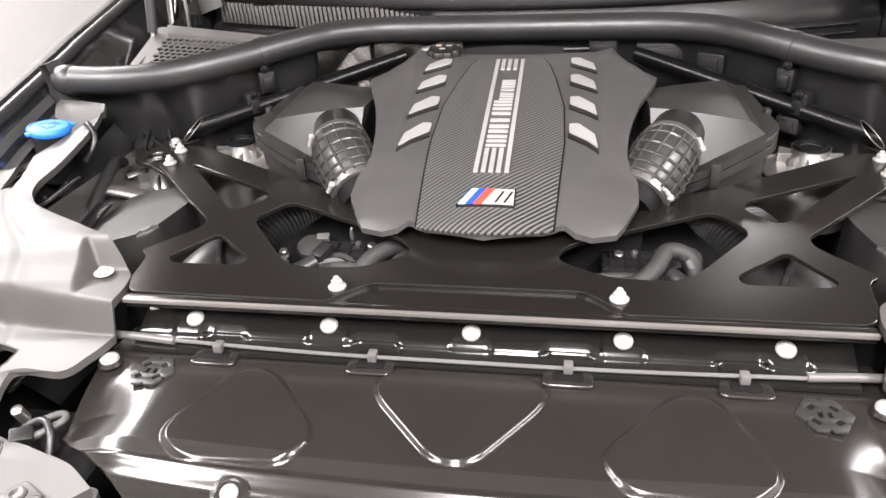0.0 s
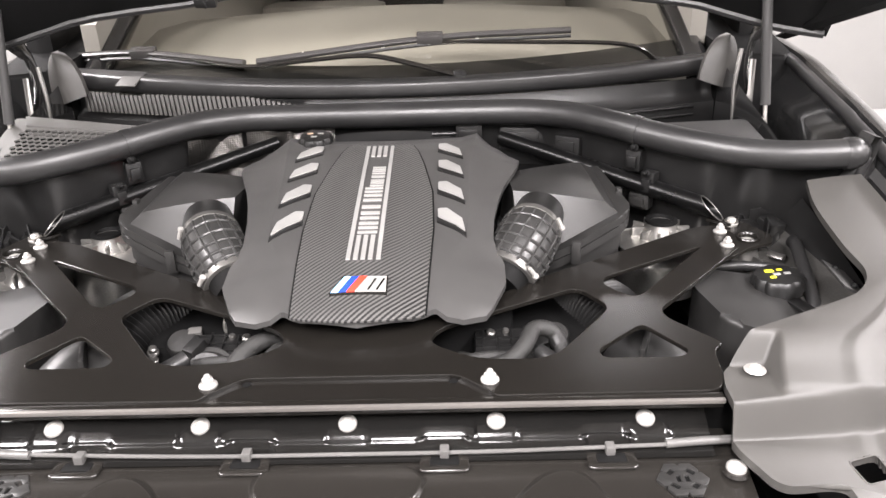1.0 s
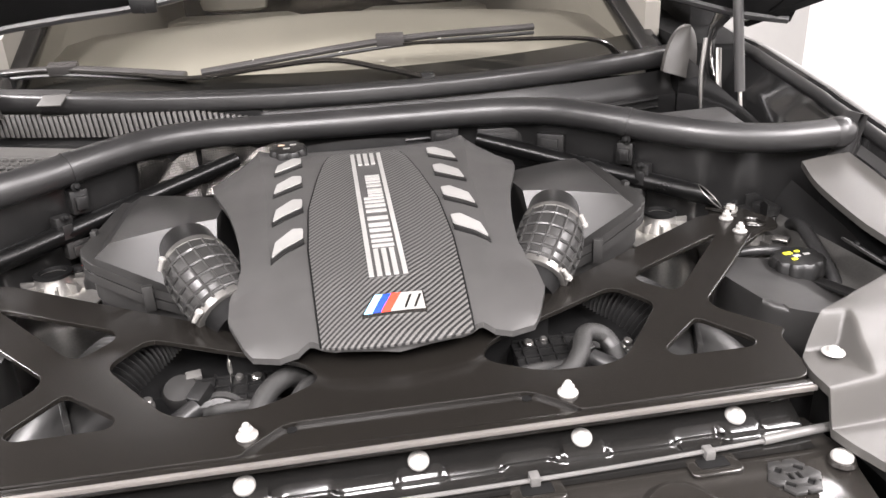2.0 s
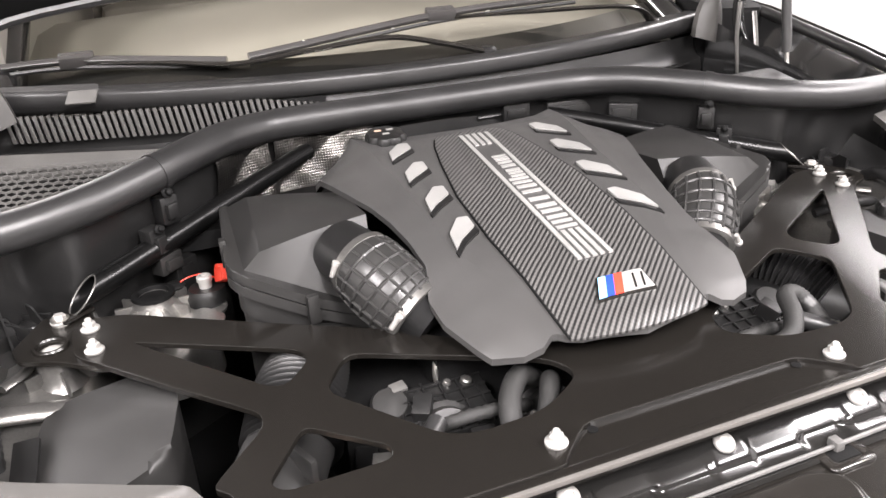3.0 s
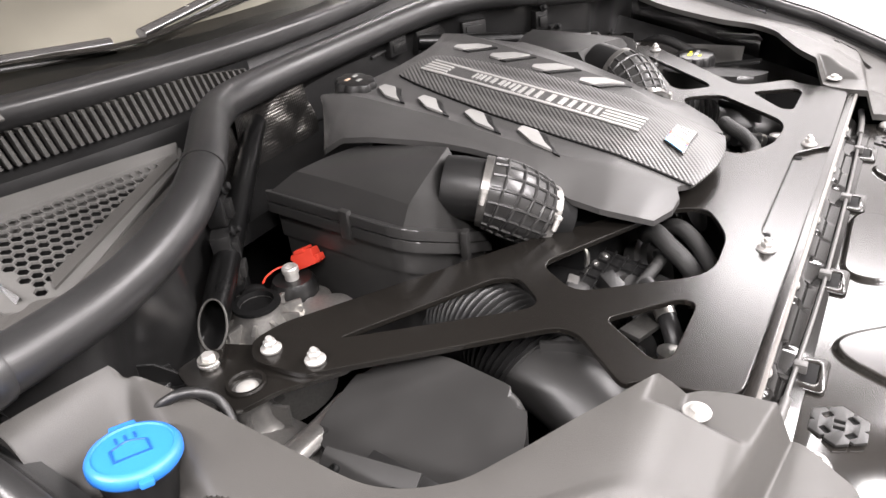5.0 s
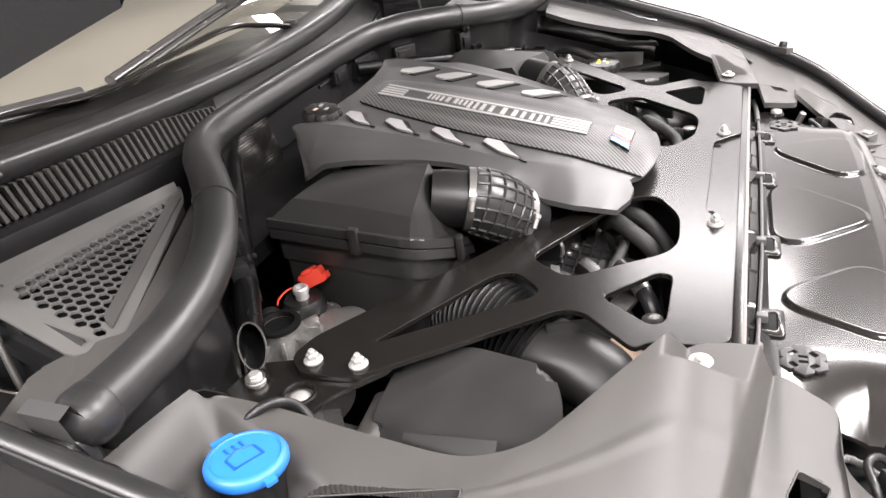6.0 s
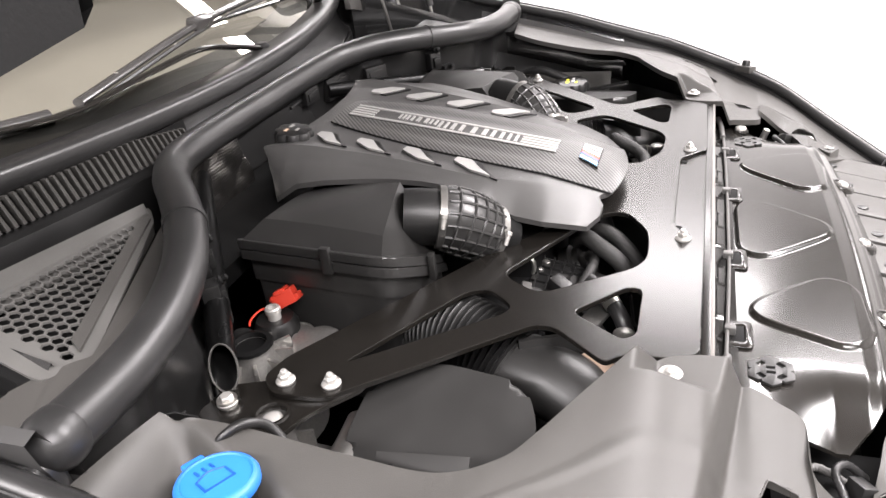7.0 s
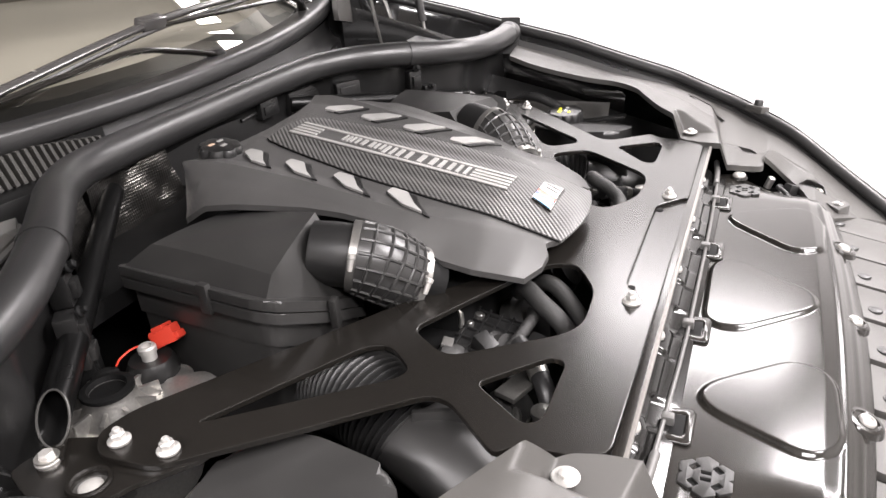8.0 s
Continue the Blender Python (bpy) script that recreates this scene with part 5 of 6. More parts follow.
for sx in (-1, 1):
    wing_trim(sx)
    bf = thing("rubber_buffer", "black rubber bonnet buffer on the wing edge", "buffer", group="bonnet buffers")
    mb = at(sx * (edge_x(-0.09) - 0.022), -0.09, edge_z(-0.09) + 0.002, 0, sx * 10, sx * -38)
    bm = bmesh.new(); box(bm, -0.016, 0.016, -0.024, 0.024, -0.012, 0.006, 0.004, mb)
    part("base", bm, M_TRIM, bf)
    bm = bmesh.new(); lathe(bm, [(0.011, 0.004), (0.011, 0.016), (0.009, 0.020), (0.004, 0.021)], 18, mb)
    part("stop", bm, M_RUBBER, bf, "black rubber stop")

# ---- slatted front trim beyond the shield ----
for k in range(9):
    x0 = -0.52 + k * 0.116
    xm = x0 + 0.055
    yb = -0.268 + 0.16 * xm * xm
    bm = bmesh.new()
    z = lambda x, y: -0.078 + 0.22 * (y - yb) - 0.06 * x * x
    prism(bm, rounded([(x0, yb), (x0 + 0.104, yb), (x0 + 0.104, yb - 0.17), (x0, yb - 0.17)], 0.012, 3), lambda x, y: z(x, y) - 0.012, z, 0.003)
    sl = solo("front_trim_slat", bm, M_TRIM, "grey moulded front trim slat with a rivet", "trim slat", group="front trim slats")
    bm = bmesh.new(); lathe(bm, [(0.011, 0), (0.010, 0.003), (0.006, 0.004)], 16, at(x0 + 0.03, yb - 0.03, z(x0 + 0.03, yb - 0.03)))
    part("rivet", bm, M_BLACK, sl, "dark rivet")
bm = bmesh.new()
grid(bm, [[(x, y + 0.28 * x * x, zz - 0.1 * x * x) for x in np.linspace(-0.6, 0.6, 25)] for y, zz in ((-0.29, -0.118), (-0.47, -0.165))])
solo("trim_backing", bm, M_DARK, "dark backing under the front trim slats", "backing")

# ---- air filter boxes with their hoses ----


def airbox(sx):
    t = thing("air_filter_box", "black plastic air filter box with a domed lid", "air filter box", group="air filter boxes")
    X = lambda pts: [(sx * x, y) for x, y in pts]
    fz = lambda x, y: 0.125 - 0.50 * (0.451 - abs(x)) + 0.068 * (y - 0.424)
    tz = lambda x, y: 0.1435 + 0.055 * (0.418 - abs(x)) + 0.085 * (y - 0.44)
    flange = X([(-0.462, 0.440), (-0.448, 0.418), (-0.36, 0.398), (-0.262, 0.405), (-0.235, 0.45), (-0.235, 0.66), (-0.37, 0.69), (-0.445, 0.672)])
    body = X([(-0.448, 0.448), (-0.438, 0.432), (-0.36, 0.414), (-0.27, 0.418), (-0.25, 0.46), (-0.25, 0.65), (-0.37, 0.675), (-0.432, 0.660)])
    bm = bmesh.new()
    prism(bm, rounded(body, 0.012, 3), -0.14, lambda x, y: fz(x, y) - 0.024)
    cxm, cym = sum(p[0] for p in body) / len(body), sum(p[1] for p in body) / len(body)
    prism(bm, rounded([(cxm + (x - cxm) * 1.035, cym + (y - cym) * 1.035) for x, y in body], 0.012, 3), lambda x, y: fz(x, y) - 0.066, lambda x, y: fz(x, y) - 0.030, 0.004)
    part("body", bm, M_LID, t, "lower housing", 25)
    bm = bmesh.new()
    prism(bm, rounded(flange, 0.012, 3), lambda x, y: fz(x, y) - 0.030, lambda x, y: fz(x, y) - 0.014, 0.003)
    part("lower_flange", bm, M_LID, t, "", 25)
    bm = bmesh.new()
    prism(bm, rounded(flange, 0.012, 3), lambda x, y: fz(x, y) - 0.012, lambda x, y: fz(x, y) + 0.003, 0.004)
    part("upper_flange", bm, M_LID, t, "", 25)
    # lid: a bowed top panel falling away to the rear, with sloping sides down to the flange
    top4 = [(-0.414, 0.441, 0.1425), (-0.254, 0.474, 0.1555), (-0.254, 0.645, 0.136), (-0.402, 0.640, 0.1565)]
    low4 = [(-0.441, 0.436), (-0.266, 0.409), (-0.243, 0.664), (-0.436, 0.668)]
    low4 = [(x, y, fz(x, y)) for x, y in low4]
    N = 14

    def quad(q, u, v, bow):
        a, b, c, e = (Vector(p) for p in q)
        p = a.lerp(b, u).lerp(e.lerp(c, u), v)
        return Vector((sx * p.x, p.y, p.z + bow * 16 * u * (1 - u) * v * (1 - v) + 0.5 * bow * 4 * (u * (1 - u) + v * (1 - v))))

    bm = bmesh.new()
    v = grid(bm, [[quad(top4, i / N, j / N, 0.005) for i in range(N + 1)] for j in range(N + 1)])
    rim = [(i, 0) for i in range(N)] + [(N, j) for j in range(N)] + [(i, N) for i in range(N, 0, -1)] + [(0, j) for j in range(N, 0, -1)]
    loop = [v[j][i] for i, j in rim]
    for t1, drop in ((0.10, 0.0008), (1.0, 0.0)):
        nxt = [bm.verts.new(quad(top4, i / N, j / N, 0.005).lerp(quad(low4, i / N, j / N, 0), t1) + Vector((0, 0, drop))) for i, j in rim]
        for k in range(len(rim)):
            m2 = (k + 1) % len(rim)
            bm.faces.new((loop[k], loop[m2], nxt[m2], nxt[k]))
        loop = nxt
    part("lid", bm, M_LID, t, "satin black wedge-shaped lid", 18)
    for (x, y, rz) in ((-0.456, 0.516, 4), (-0.360, 0.394, 80)):
        bm = bmesh.new(); box(bm, -0.005, 0.005, -0.008, 0.008, -0.034, 0.008, 0.002, at(sx * x, y, fz(x, y), 0, 0, -sx * rz))
        part("clasp", bm, M_LID, t, "moulded clasp")
    # outlet, clamps and ribbed hose
    c1, c2 = Vector((sx * -0.284, 0.405, 0.109)), Vector((sx * -0.236, 0.331, 0.057))
    d1, d2 = Vector((sx * 0.34, -0.92, -0.18)).normalized(), Vector((sx * 0.55, -0.68, -0.49)).normalized()
    span = (c2 - c1).length

    def axis(k):
        """Point and direction along the bent hose."""
        k = float(k)
        h = (2 * k ** 3 - 3 * k * k + 1, k ** 3 - 2 * k * k + k, 3 * k * k - 2 * k ** 3, k ** 3 - k * k)
        g = (6 * k * k - 6 * k, 3 * k * k - 4 * k + 1, 6 * k - 6 * k * k, 3 * k * k - 2 * k)
        v = (c1, d1 * span, c2, d2 * span)
        return sum((a * b for a, b in zip(h, v)), Vector()), sum((a * b for a, b in zip(g, v)), Vector()).normalized()

    def round_at(k, w, r):
        p, d = axis(k)
        side = d.cross(Vector((0, 0, 1))).normalized()
        return p + float(r) * (math.cos(w) * side + math.sin(w) * side.cross(d))

    swell = lambda k: float(0.0495 - 0.003 * k + 0.0045 * math.sin(math.pi * k))
    bm = bmesh.new(); sweep(bm, [c1 - d1 * 0.055, c1 - d1 * 0.03, c1 - d1 * 0.012, c1 + d1 * 0.01], [0.0435, 0.0455, 0.0455, 0.0455], 30)
    part("outlet", bm, M_BLACK, t, "round outlet neck")
    hose = thing("intake_hose", "ribbed black rubber intake hose with metal clamps", "intake hose", group="intake hoses")
    ts = np.linspace(0, 1, 24)
    bm = bmesh.new()
    sweep(bm, [axis(k)[0] for k in ts], [swell(k) for k in ts], 36)
    part("hose", bm, M_RIBBED, hose)
    for k in (0.2, 0.37, 0.53, 0.69, 0.84):
        bm = bmesh.new(); sweep(bm, [round_at(k, w, swell(k) + 0.0004) for w in np.linspace(0, 2 * math.pi, 36, endpoint=False)], 0.0027, 6, True)
        part("ring_rib", bm, M_RIBBED, hose)
    for n in range(16):
        w = 2 * math.pi * (n + 0.5) / 16
        bm = bmesh.new(); sweep(bm, [round_at(k, w, swell(k) + 0.0004) for k in np.linspace(0.09, 0.92, 10)], 0.0026, 6)
        part("long_rib", bm, M_RIBBED, hose)
    for k in (0.04, 0.95):
        c, d = axis(k)
        bm = bmesh.new()
        sweep(bm, [c - d * 0.006, c - d * 0.0052, c + d * 0.0052, c + d * 0.006], [0.0500, 0.0512, 0.0512, 0.0500] if k < 0.5 else [0.0478, 0.0490, 0.0490, 0.0478], 36)
        cl = part("clamp_band", bm, M_STEEL, hose, "bright steel clamp band")
        side = Vector((-0.55 * sx, -0.75, 0.15))
        side = (side - d * side.dot(d)).normalized()
        bm = bmesh.new(); lathe(bm, [(0.0035, -0.012), (0.0042, 0.004), (0.0055, 0.005), (0.0055, 0.010), (0.003, 0.011)], 10, Matrix.Translation(c + side * 0.0535) @ side.cross(d).to_track_quat("Z", "Y").to_matrix().to_4x4())
        part("clamp_screw", bm, M_WHITECAP, cl, "pale clamp screw")
    bm = bmesh.new(); sweep(bm, [c2, c2 + d2 * 0.03], 0.040, 20)
    part("inlet_stub", bm, M_DARK, hose, "dark inlet stub")


for sx in (-1, 1):
    airbox(sx)

# ---- ducts and resonators below the brace ----
for sx in (-1, 1):
    rb = thing("resonator_box", "large smooth black intake resonator box", "resonator", group="resonator boxes")
    poly = [(sx * x, y) for x, y in ((-0.712, 0.375), (-0.690, 0.405), (-0.585, 0.405), (-0.545, 0.33), (-0.565, 0.205), (-0.64, 0.175), (-0.705, 0.19))]
    bm = bmesh.new()
    prism(bm, rounded(poly, 0.034, 6), -0.2, lambda x, y: 0.022 - 0.16 * (abs(x) - 0.60), 0.013, 5)
    part("housing", bm, M_LID, rb, "", 30)
    bm = bmesh.new(); box(bm, -0.055, 0.055, -0.014, 0.014, -0.003, 0.003, 0.002, at(sx * 0.715, 0.26, 0.012, 0, sx * 10, 90))
    part("edge_tab", bm, M_BLACK, rb)
    bl = thing("bellows_duct", "ribbed black intake bellows duct", "duct", group="bellows ducts")
    a, b = Vector((sx * -0.375, 0.405, -0.047)), Vector((sx * -0.434, 0.258, -0.052))
    ts = np.linspace(0, 1, 161)
    bm = bmesh.new()
    sweep(bm, [a.lerp(b, k) + Vector((0, 0, 0.018 * math.sin(math.pi * k))) for k in ts], [0.060 + 0.0048 * math.sin(2 * math.pi * 20 * k) for k in ts], 28)
    part("bellows", bm, M_BLACK, bl, "", 60)
    bm = bmesh.new()
    c = [Vector((sx * -0.432, 0.264, -0.047)), Vector((sx * -0.446, 0.235, -0.046)), Vector((sx * -0.465, 0.19, -0.050)), Vector((sx * -0.48, 0.14, -0.075)), Vector((sx * -0.48, 0.09, -0.14))]
    sweep(bm, spline(c, 6), 0.056, 18, flat=0.85)
    part("elbow", bm, M_LID, bl, "smooth black elbow")
    bm = bmesh.new(); box(bm, -0.004, 0.004, -0.05, 0.05, -0.02, 0.012, 0.002, at(sx * -0.440, 0.195, 0.000, 0, 0, sx * 22))
    part("moulded_fold", bm, M_LID, bl, "raised moulded fold")

# ---- front of the engine seen through the brace ----
eng = thing("engine", "dark engine front with pulleys, ribs and wiring", "engine")
# block and cylinder banks in near-black, which holds the shade below the brace
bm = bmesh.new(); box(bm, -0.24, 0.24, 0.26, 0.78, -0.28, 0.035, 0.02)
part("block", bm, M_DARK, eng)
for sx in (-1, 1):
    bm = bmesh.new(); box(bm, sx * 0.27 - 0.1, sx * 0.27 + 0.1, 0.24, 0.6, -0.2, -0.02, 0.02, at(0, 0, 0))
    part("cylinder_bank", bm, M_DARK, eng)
for (x, y, z, r) in ((-0.25, 0.20, -0.05, 0.045), (-0.33, 0.16, -0.07, 0.035), (0.24, 0.19, -0.06, 0.04), (0.12, 0.21, -0.09, 0.05), (-0.10, 0.21, -0.08, 0.05)):
    bm = bmesh.new(); lathe(bm, [(r, -0.02), (r, 0.0), (r * 0.85, 0.004), (r * 0.8, 0.016), (r * 0.4, 0.018)], 24, at(x, y, z, 60))
    part("pulley", bm, M_LID, eng, "black pulley")
for k in range(14):
    x, y = random.uniform(-0.42, 0.42), random.uniform(0.10, 0.28)
    if abs(x) < 0.1:
        continue
    bm = bmesh.new()
    s = random.uniform(0.008, 0.022)
    box(bm, -s, s, -s * 0.8, s * 0.8, -s, s, s * 0.2, at(x, y, -0.04 - random.random() * 0.05, random.uniform(-30, 30), random.uniform(-30, 30), random.uniform(0, 90)))
    part("connector", bm, random.choice([M_LID, M_BLACK, M_DARK, M_BLACK]), eng)
for k in range(10):
    x, y = random.choice((-1, 1)) * random.uniform(0.14, 0.42), random.uniform(0.10, 0.26)
    pts = [(x, y, -0.05)]
    for j in range(3):
        x += random.uniform(-0.06, 0.06); y += random.uniform(-0.03, 0.04)
        pts.append((x, y, -0.05 - 0.03 * random.random()))
    bm = bmesh.new(); sweep(bm, spline(pts, 5), random.uniform(0.0025, 0.006), 8)
    part("wire", bm, random.choice([M_BLACK, M_DARK, M_SATIN]), eng)
bm = bmesh.new()
sweep(bm, [(-0.228 + 0.008 * math.cos(w), 0.278 + 0.012 * math.cos(w), 0.0 + 0.02 * math.sin(w)) for w in np.linspace(0, 2 * math.pi, 20, endpoint=False)], 0.004, 8, True)
part("lifting_eye", bm, M_ZINC, eng, "bright steel lifting eye")

for sx in (-1, 1):
    bm = bmesh.new(); box(bm, -0.035, 0.035, -0.016, 0.016, -0.004, 0.004, 0.002, at(sx * 0.322, 0.152, -0.028, 0, 0, sx * 20))
    part("steel_bracket", bm, M_SATIN, eng, "satin steel bracket")
    bm = bmesh.new(); sweep(bm, spline([(sx * 0.270, 0.170, 0.0), (sx * 0.30, 0.140, -0.008), (sx * 0.335, 0.112, -0.03), (sx * 0.35, 0.10, -0.08)], 6), 0.0125, 14)
    part("black_hose", bm, M_RUBBER, eng, "short black hose")
    bm = bmesh.new(); sweep(bm, [(sx * 0.306, 0.135, -0.010), (sx * 0.315, 0.128, -0.015)], 0.0138, 16)
    part("hose_band", bm, M_ZINC, eng, "bright hose band")
    bm = bmesh.new(); lathe(bm, [(0.013, -0.05), (0.013, 0.0), (0.015, 0.002), (0.015, 0.008), (0.008, 0.010)], 16, at(sx * 0.372, 0.108, -0.03))
    part("steel_fitting", bm, M_STEEL, eng, "pale metal fitting")
    bm = bmesh.new(); box(bm, -0.06, 0.06, -0.045, 0.045, -0.03, 0.0, 0.006, at(sx * 0.235, 0.225, -0.022, 12, 0, 0))
    cover_box = part("ribbed_cover", bm, M_BLACK, eng, "black ribbed cover")
    for k in range(5):
        bm = bmesh.new(); box(bm, -0.058, 0.058, -0.0015, 0.0015, 0.0, 0.004, 0.0005, at(sx * 0.235, 0.225, -0.022, 12, 0, 0) @ pose(0, -0.036 + 0.018 * k, 0))
        part("cover_rib", bm, M_BLACK, cover_box)
    for k in range(5):
        bm = bmesh.new(); box(bm, -0.0015, 0.0015, -0.044, 0.044, 0.0, 0.004, 0.0005, at(sx * 0.235, 0.225, -0.022, 12, 0, 0) @ pose(-0.046 + 0.023 * k, 0, 0))
        part("cover_rib", bm, M_BLACK, cover_box)
    bm = bmesh.new(); lathe(bm, [(0.024, -0.03), (0.026, 0.0), (0.022, 0.006), (0.008, 0.008)], 20, at(sx * 0.305, 0.250, -0.018, 25, 0, 0))
    part("fluid_cap", bm, M_LID, eng, "black round cap")
    bm = bmesh.new(); box(bm, -0.012, 0.012, -0.016, 0.016, -0.02, 0.012, 0.003, at(sx * 0.272, 0.218, -0.012, 20, 0, sx * 30))
    part("sensor_block", bm, M_BLACK, eng, "black sensor block")
    bm = bmesh.new(); sweep(bm, spline([(sx * 0.14, 0.19, -0.03), (sx * 0.18, 0.175, -0.012), (sx * 0.23, 0.178, -0.012), (sx * 0.28, 0.195, -0.03)], 10), [0.008 + 0.0012 * (k % 2) for k in range(31)], 12)
    part("braided_line", bm, M_HOSE, eng, "braided line")
    for (x, y, r) in ((0.20, 0.255, 0.008), (0.225, 0.26, 0.006), (0.345, 0.225, 0.007), (0.335, 0.20, 0.006), (0.155, 0.150, 0.006)):
        bm = bmesh.new(); lathe(bm, [(r * 1.4, -0.004), (r * 1.4, 0.0), (r, 0.002), (r, 0.009), (r * 0.7, 0.011)], 8, at(sx * x, y, -0.02, 15, 10, 0))
        part("fastener", bm, M_STEEL, eng, "bright fastener")
bm = bmesh.new(); box(bm, -0.011, 0.011, -0.008, 0.008, -0.02, 0.006, 0.002, at(-0.288, 0.268, -0.010, 15, 0, 12))
part("pale_connector", bm, M_TRAY, eng, "pale plastic connector")
bm = bmesh.new(); box(bm, -0.045, 0.045, -0.02, 0.02, -0.001, 0.001, 0.0005, at(-0.452, 0.128, -0.03, 0, 0, 45))
part("card_strip", bm, M_TAN, eng, "tan card strip")
ch = thing("coolant_hose", "grey braided coolant hose curving up", "hose")
bm = bmesh.new(); sweep(bm, spline([(0.10, 0.118, 0.005), (0.16, 0.118, 0.004), (0.215, 0.125, 0.008), (0.245, 0.15, 0.02), (0.265, 0.185, 0.03), (0.295, 0.19, 0.02), (0.31, 0.16, -0.01), (0.315, 0.13, -0.06)], 16), [0.0125 + 0.0007 * (k % 2) for k in range(113)], 14)
part("hose", bm, M_HOSE, ch)
bm = bmesh.new(); sweep(bm, [(0.2985, 0.186, 0.014), (0.304, 0.176, 0.006)], 0.0138, 16)
part("hose_clamp", bm, M_BLACK, ch)
ch = thing("coolant_hose", "grey foam-sleeved coolant hose looping down", "hose")
bm = bmesh.new(); sweep(bm, spline([(-0.120, 0.215, -0.01), (-0.150, 0.195, 0.014), (-0.178, 0.165, 0.010), (-0.190, 0.135, -0.008), (-0.190, 0.105, -0.05)], 7), 0.0140, 16)
part("hose", bm, M_HOSE, ch)

ch = thing("coolant_hose", "grey foam-sleeved coolant hose beside the first", "hose")
bm = bmesh.new(); sweep(bm, spline([(-0.100, 0.200, -0.02), (-0.118, 0.175, 0.010), (-0.136, 0.145, 0.008), (-0.160, 0.110, -0.02), (-0.175, 0.085, -0.07)], 7), 0.0125, 16)
part("hose", bm, M_HOSE, ch)
# ---- battery terminal ----
term = thing("battery_terminal", "jump-start terminal with an open red cap", "battery terminal")
bm = bmesh.new(); lathe(bm, [(0.032, -0.10), (0.034, -0.012), (0.028, 0.0)], 24, at(-0.487, 0.605, 0.035))
part("base", bm, M_BLACK, term)
bm = bmesh.new(); lathe(bm, [(0.010, 0.0), (0.010, 0.010), (0.012, 0.011), (0.012, 0.018), (0.010, 0.020), (0.007, 0.020), (0.0065, 0.014)], 20, at(-0.489, 0.604, 0.035))
part("post", bm, M_WHITECAP, term, "pale metal post")
bm = bmesh.new()
mr = at(-0.459, 0.598, 0.053, 0, 15, 10) @ pose(0, 0, 0, -25, 0, 0) @ Matrix.Scale(0.85, 4)
box(bm, -0.012, 0.012, -0.022, 0.022, -0.014, 0.014, 0.003, mr)
box(bm, -0.014, 0.014, -0.010, 0.012, 0.010, 0.019, 0.003, mr)
box(bm, -0.010, 0.010, -0.028, -0.020, -0.012, 0.000, 0.002, mr)
box(bm, -0.006, 0.006, 0.020, 0.028, 0.004, 0.010, 0.002, mr)
part("cap", bm, M_RED, term, "open red plastic cap")
bm = bmesh.new(); sweep(bm, spline([(-0.472, 0.606, 0.046), (-0.492, 0.622, 0.050), (-0.512, 0.628, 0.046), (-0.525, 0.624, 0.043)], 6), 0.0013, 8)
part("strap", bm, M_RED, term, "red strap")
bm = bmesh.new(); lathe(bm, [(0.014, -0.09), (0.014, 0.0), (0.017, 0.004), (0.012, 0.008)], 16, at(-0.535, 0.635, 0.03))
part("ground_post", bm, M_BLACK, term)

# ---- washer filler with blue cap ----
wash = thing("washer_filler", "bright blue washer fluid cap on a black neck", "washer filler")
mw = at(-0.872, 0.425, 0.122, -3, 5, -25)
bm = bmesh.new(); lathe(bm, [(0.030, -0.10), (0.032, -0.02), (0.036, -0.004)], 24, mw)
part("neck", bm, M_BLACK, wash)
bm = bmesh.new(); lathe(bm, [(0.037, -0.004), (0.040, 0.0), (0.040, 0.006), (0.0375, 0.010), (0.034, 0.0112), (0.033, 0.0095), (0.015, 0.0105)], 48, mw)
box(bm, -0.012, 0.012, 0.034, 0.050, 0.0, 0.006, 0.003, mw)
box(bm, -0.006, 0.006, -0.046, -0.036, 0.0, 0.006, 0.002, mw)
cap = part("cap", bm, M_BLUE, wash, "bright blue flip cap")
bm = bmesh.new()
box(bm, -0.016, 0.012, -0.012, -0.010, 0.0098, 0.0116, 0.0004, mw)
box(bm, -0.018, -0.016, -0.012, 0.006, 0.0098, 0.0116, 0.0004, mw)
box(bm, 0.012, 0.014, -0.012, 0.006, 0.0098, 0.0116, 0.0004, mw)
sweep(bm, spline([mw @ Vector((-0.017, 0.006, 0.0108)), mw @ Vector((-0.002, 0.012, 0.0108)), mw @ Vector((0.013, 0.006, 0.0108))], 6), 0.001, 6)
for k in (-0.010, -0.002, 0.006):
    box(bm, k - 0.001, k + 0.001, 0.013, 0.022, 0.0098, 0.0114, 0.0003, mw)
part("moulded_symbol", bm, M_DARKBLUE, cap, "dark moulded symbol")

# ---- coolant reservoir on the other side ----
res = thing("coolant_reservoir", "black coolant reservoir with a marked screw cap", "reservoir")
bm = bmesh.new()
lathe(bm, [(0.066, -0.17), (0.068, -0.035), (0.060, -0.020), (0.042, -0.012)], 32, at(0.705, 0.352, 0.0))
prism(bm, rounded([(0.70, 0.26), (0.775, 0.27), (0.785, 0.42), (0.71, 0.42)], 0.03, 5), -0.16, -0.026, 0.014, 4)
part("tank", bm, M_BLACK, res, "", 40)
bm = bmesh.new(); pts = spline([(0.66, 0.37, -0.03), (0.632, 0.345, -0.035), (0.622, 0.30, -0.055), (0.632, 0.25, -0.10), (0.64, 0.22, -0.16)], 10)
sweep(bm, pts, [0.030 + 0.0015 * math.sin(k * 1.3) for k in range(len(pts))], 18)
part("filler_hose", bm, M_RUBBER, res, "thick black filler hose")
bm = bmesh.new(); box(bm, 0.62, 0.632, 0.292, 0.302, -0.027, -0.0245, 0.0008)
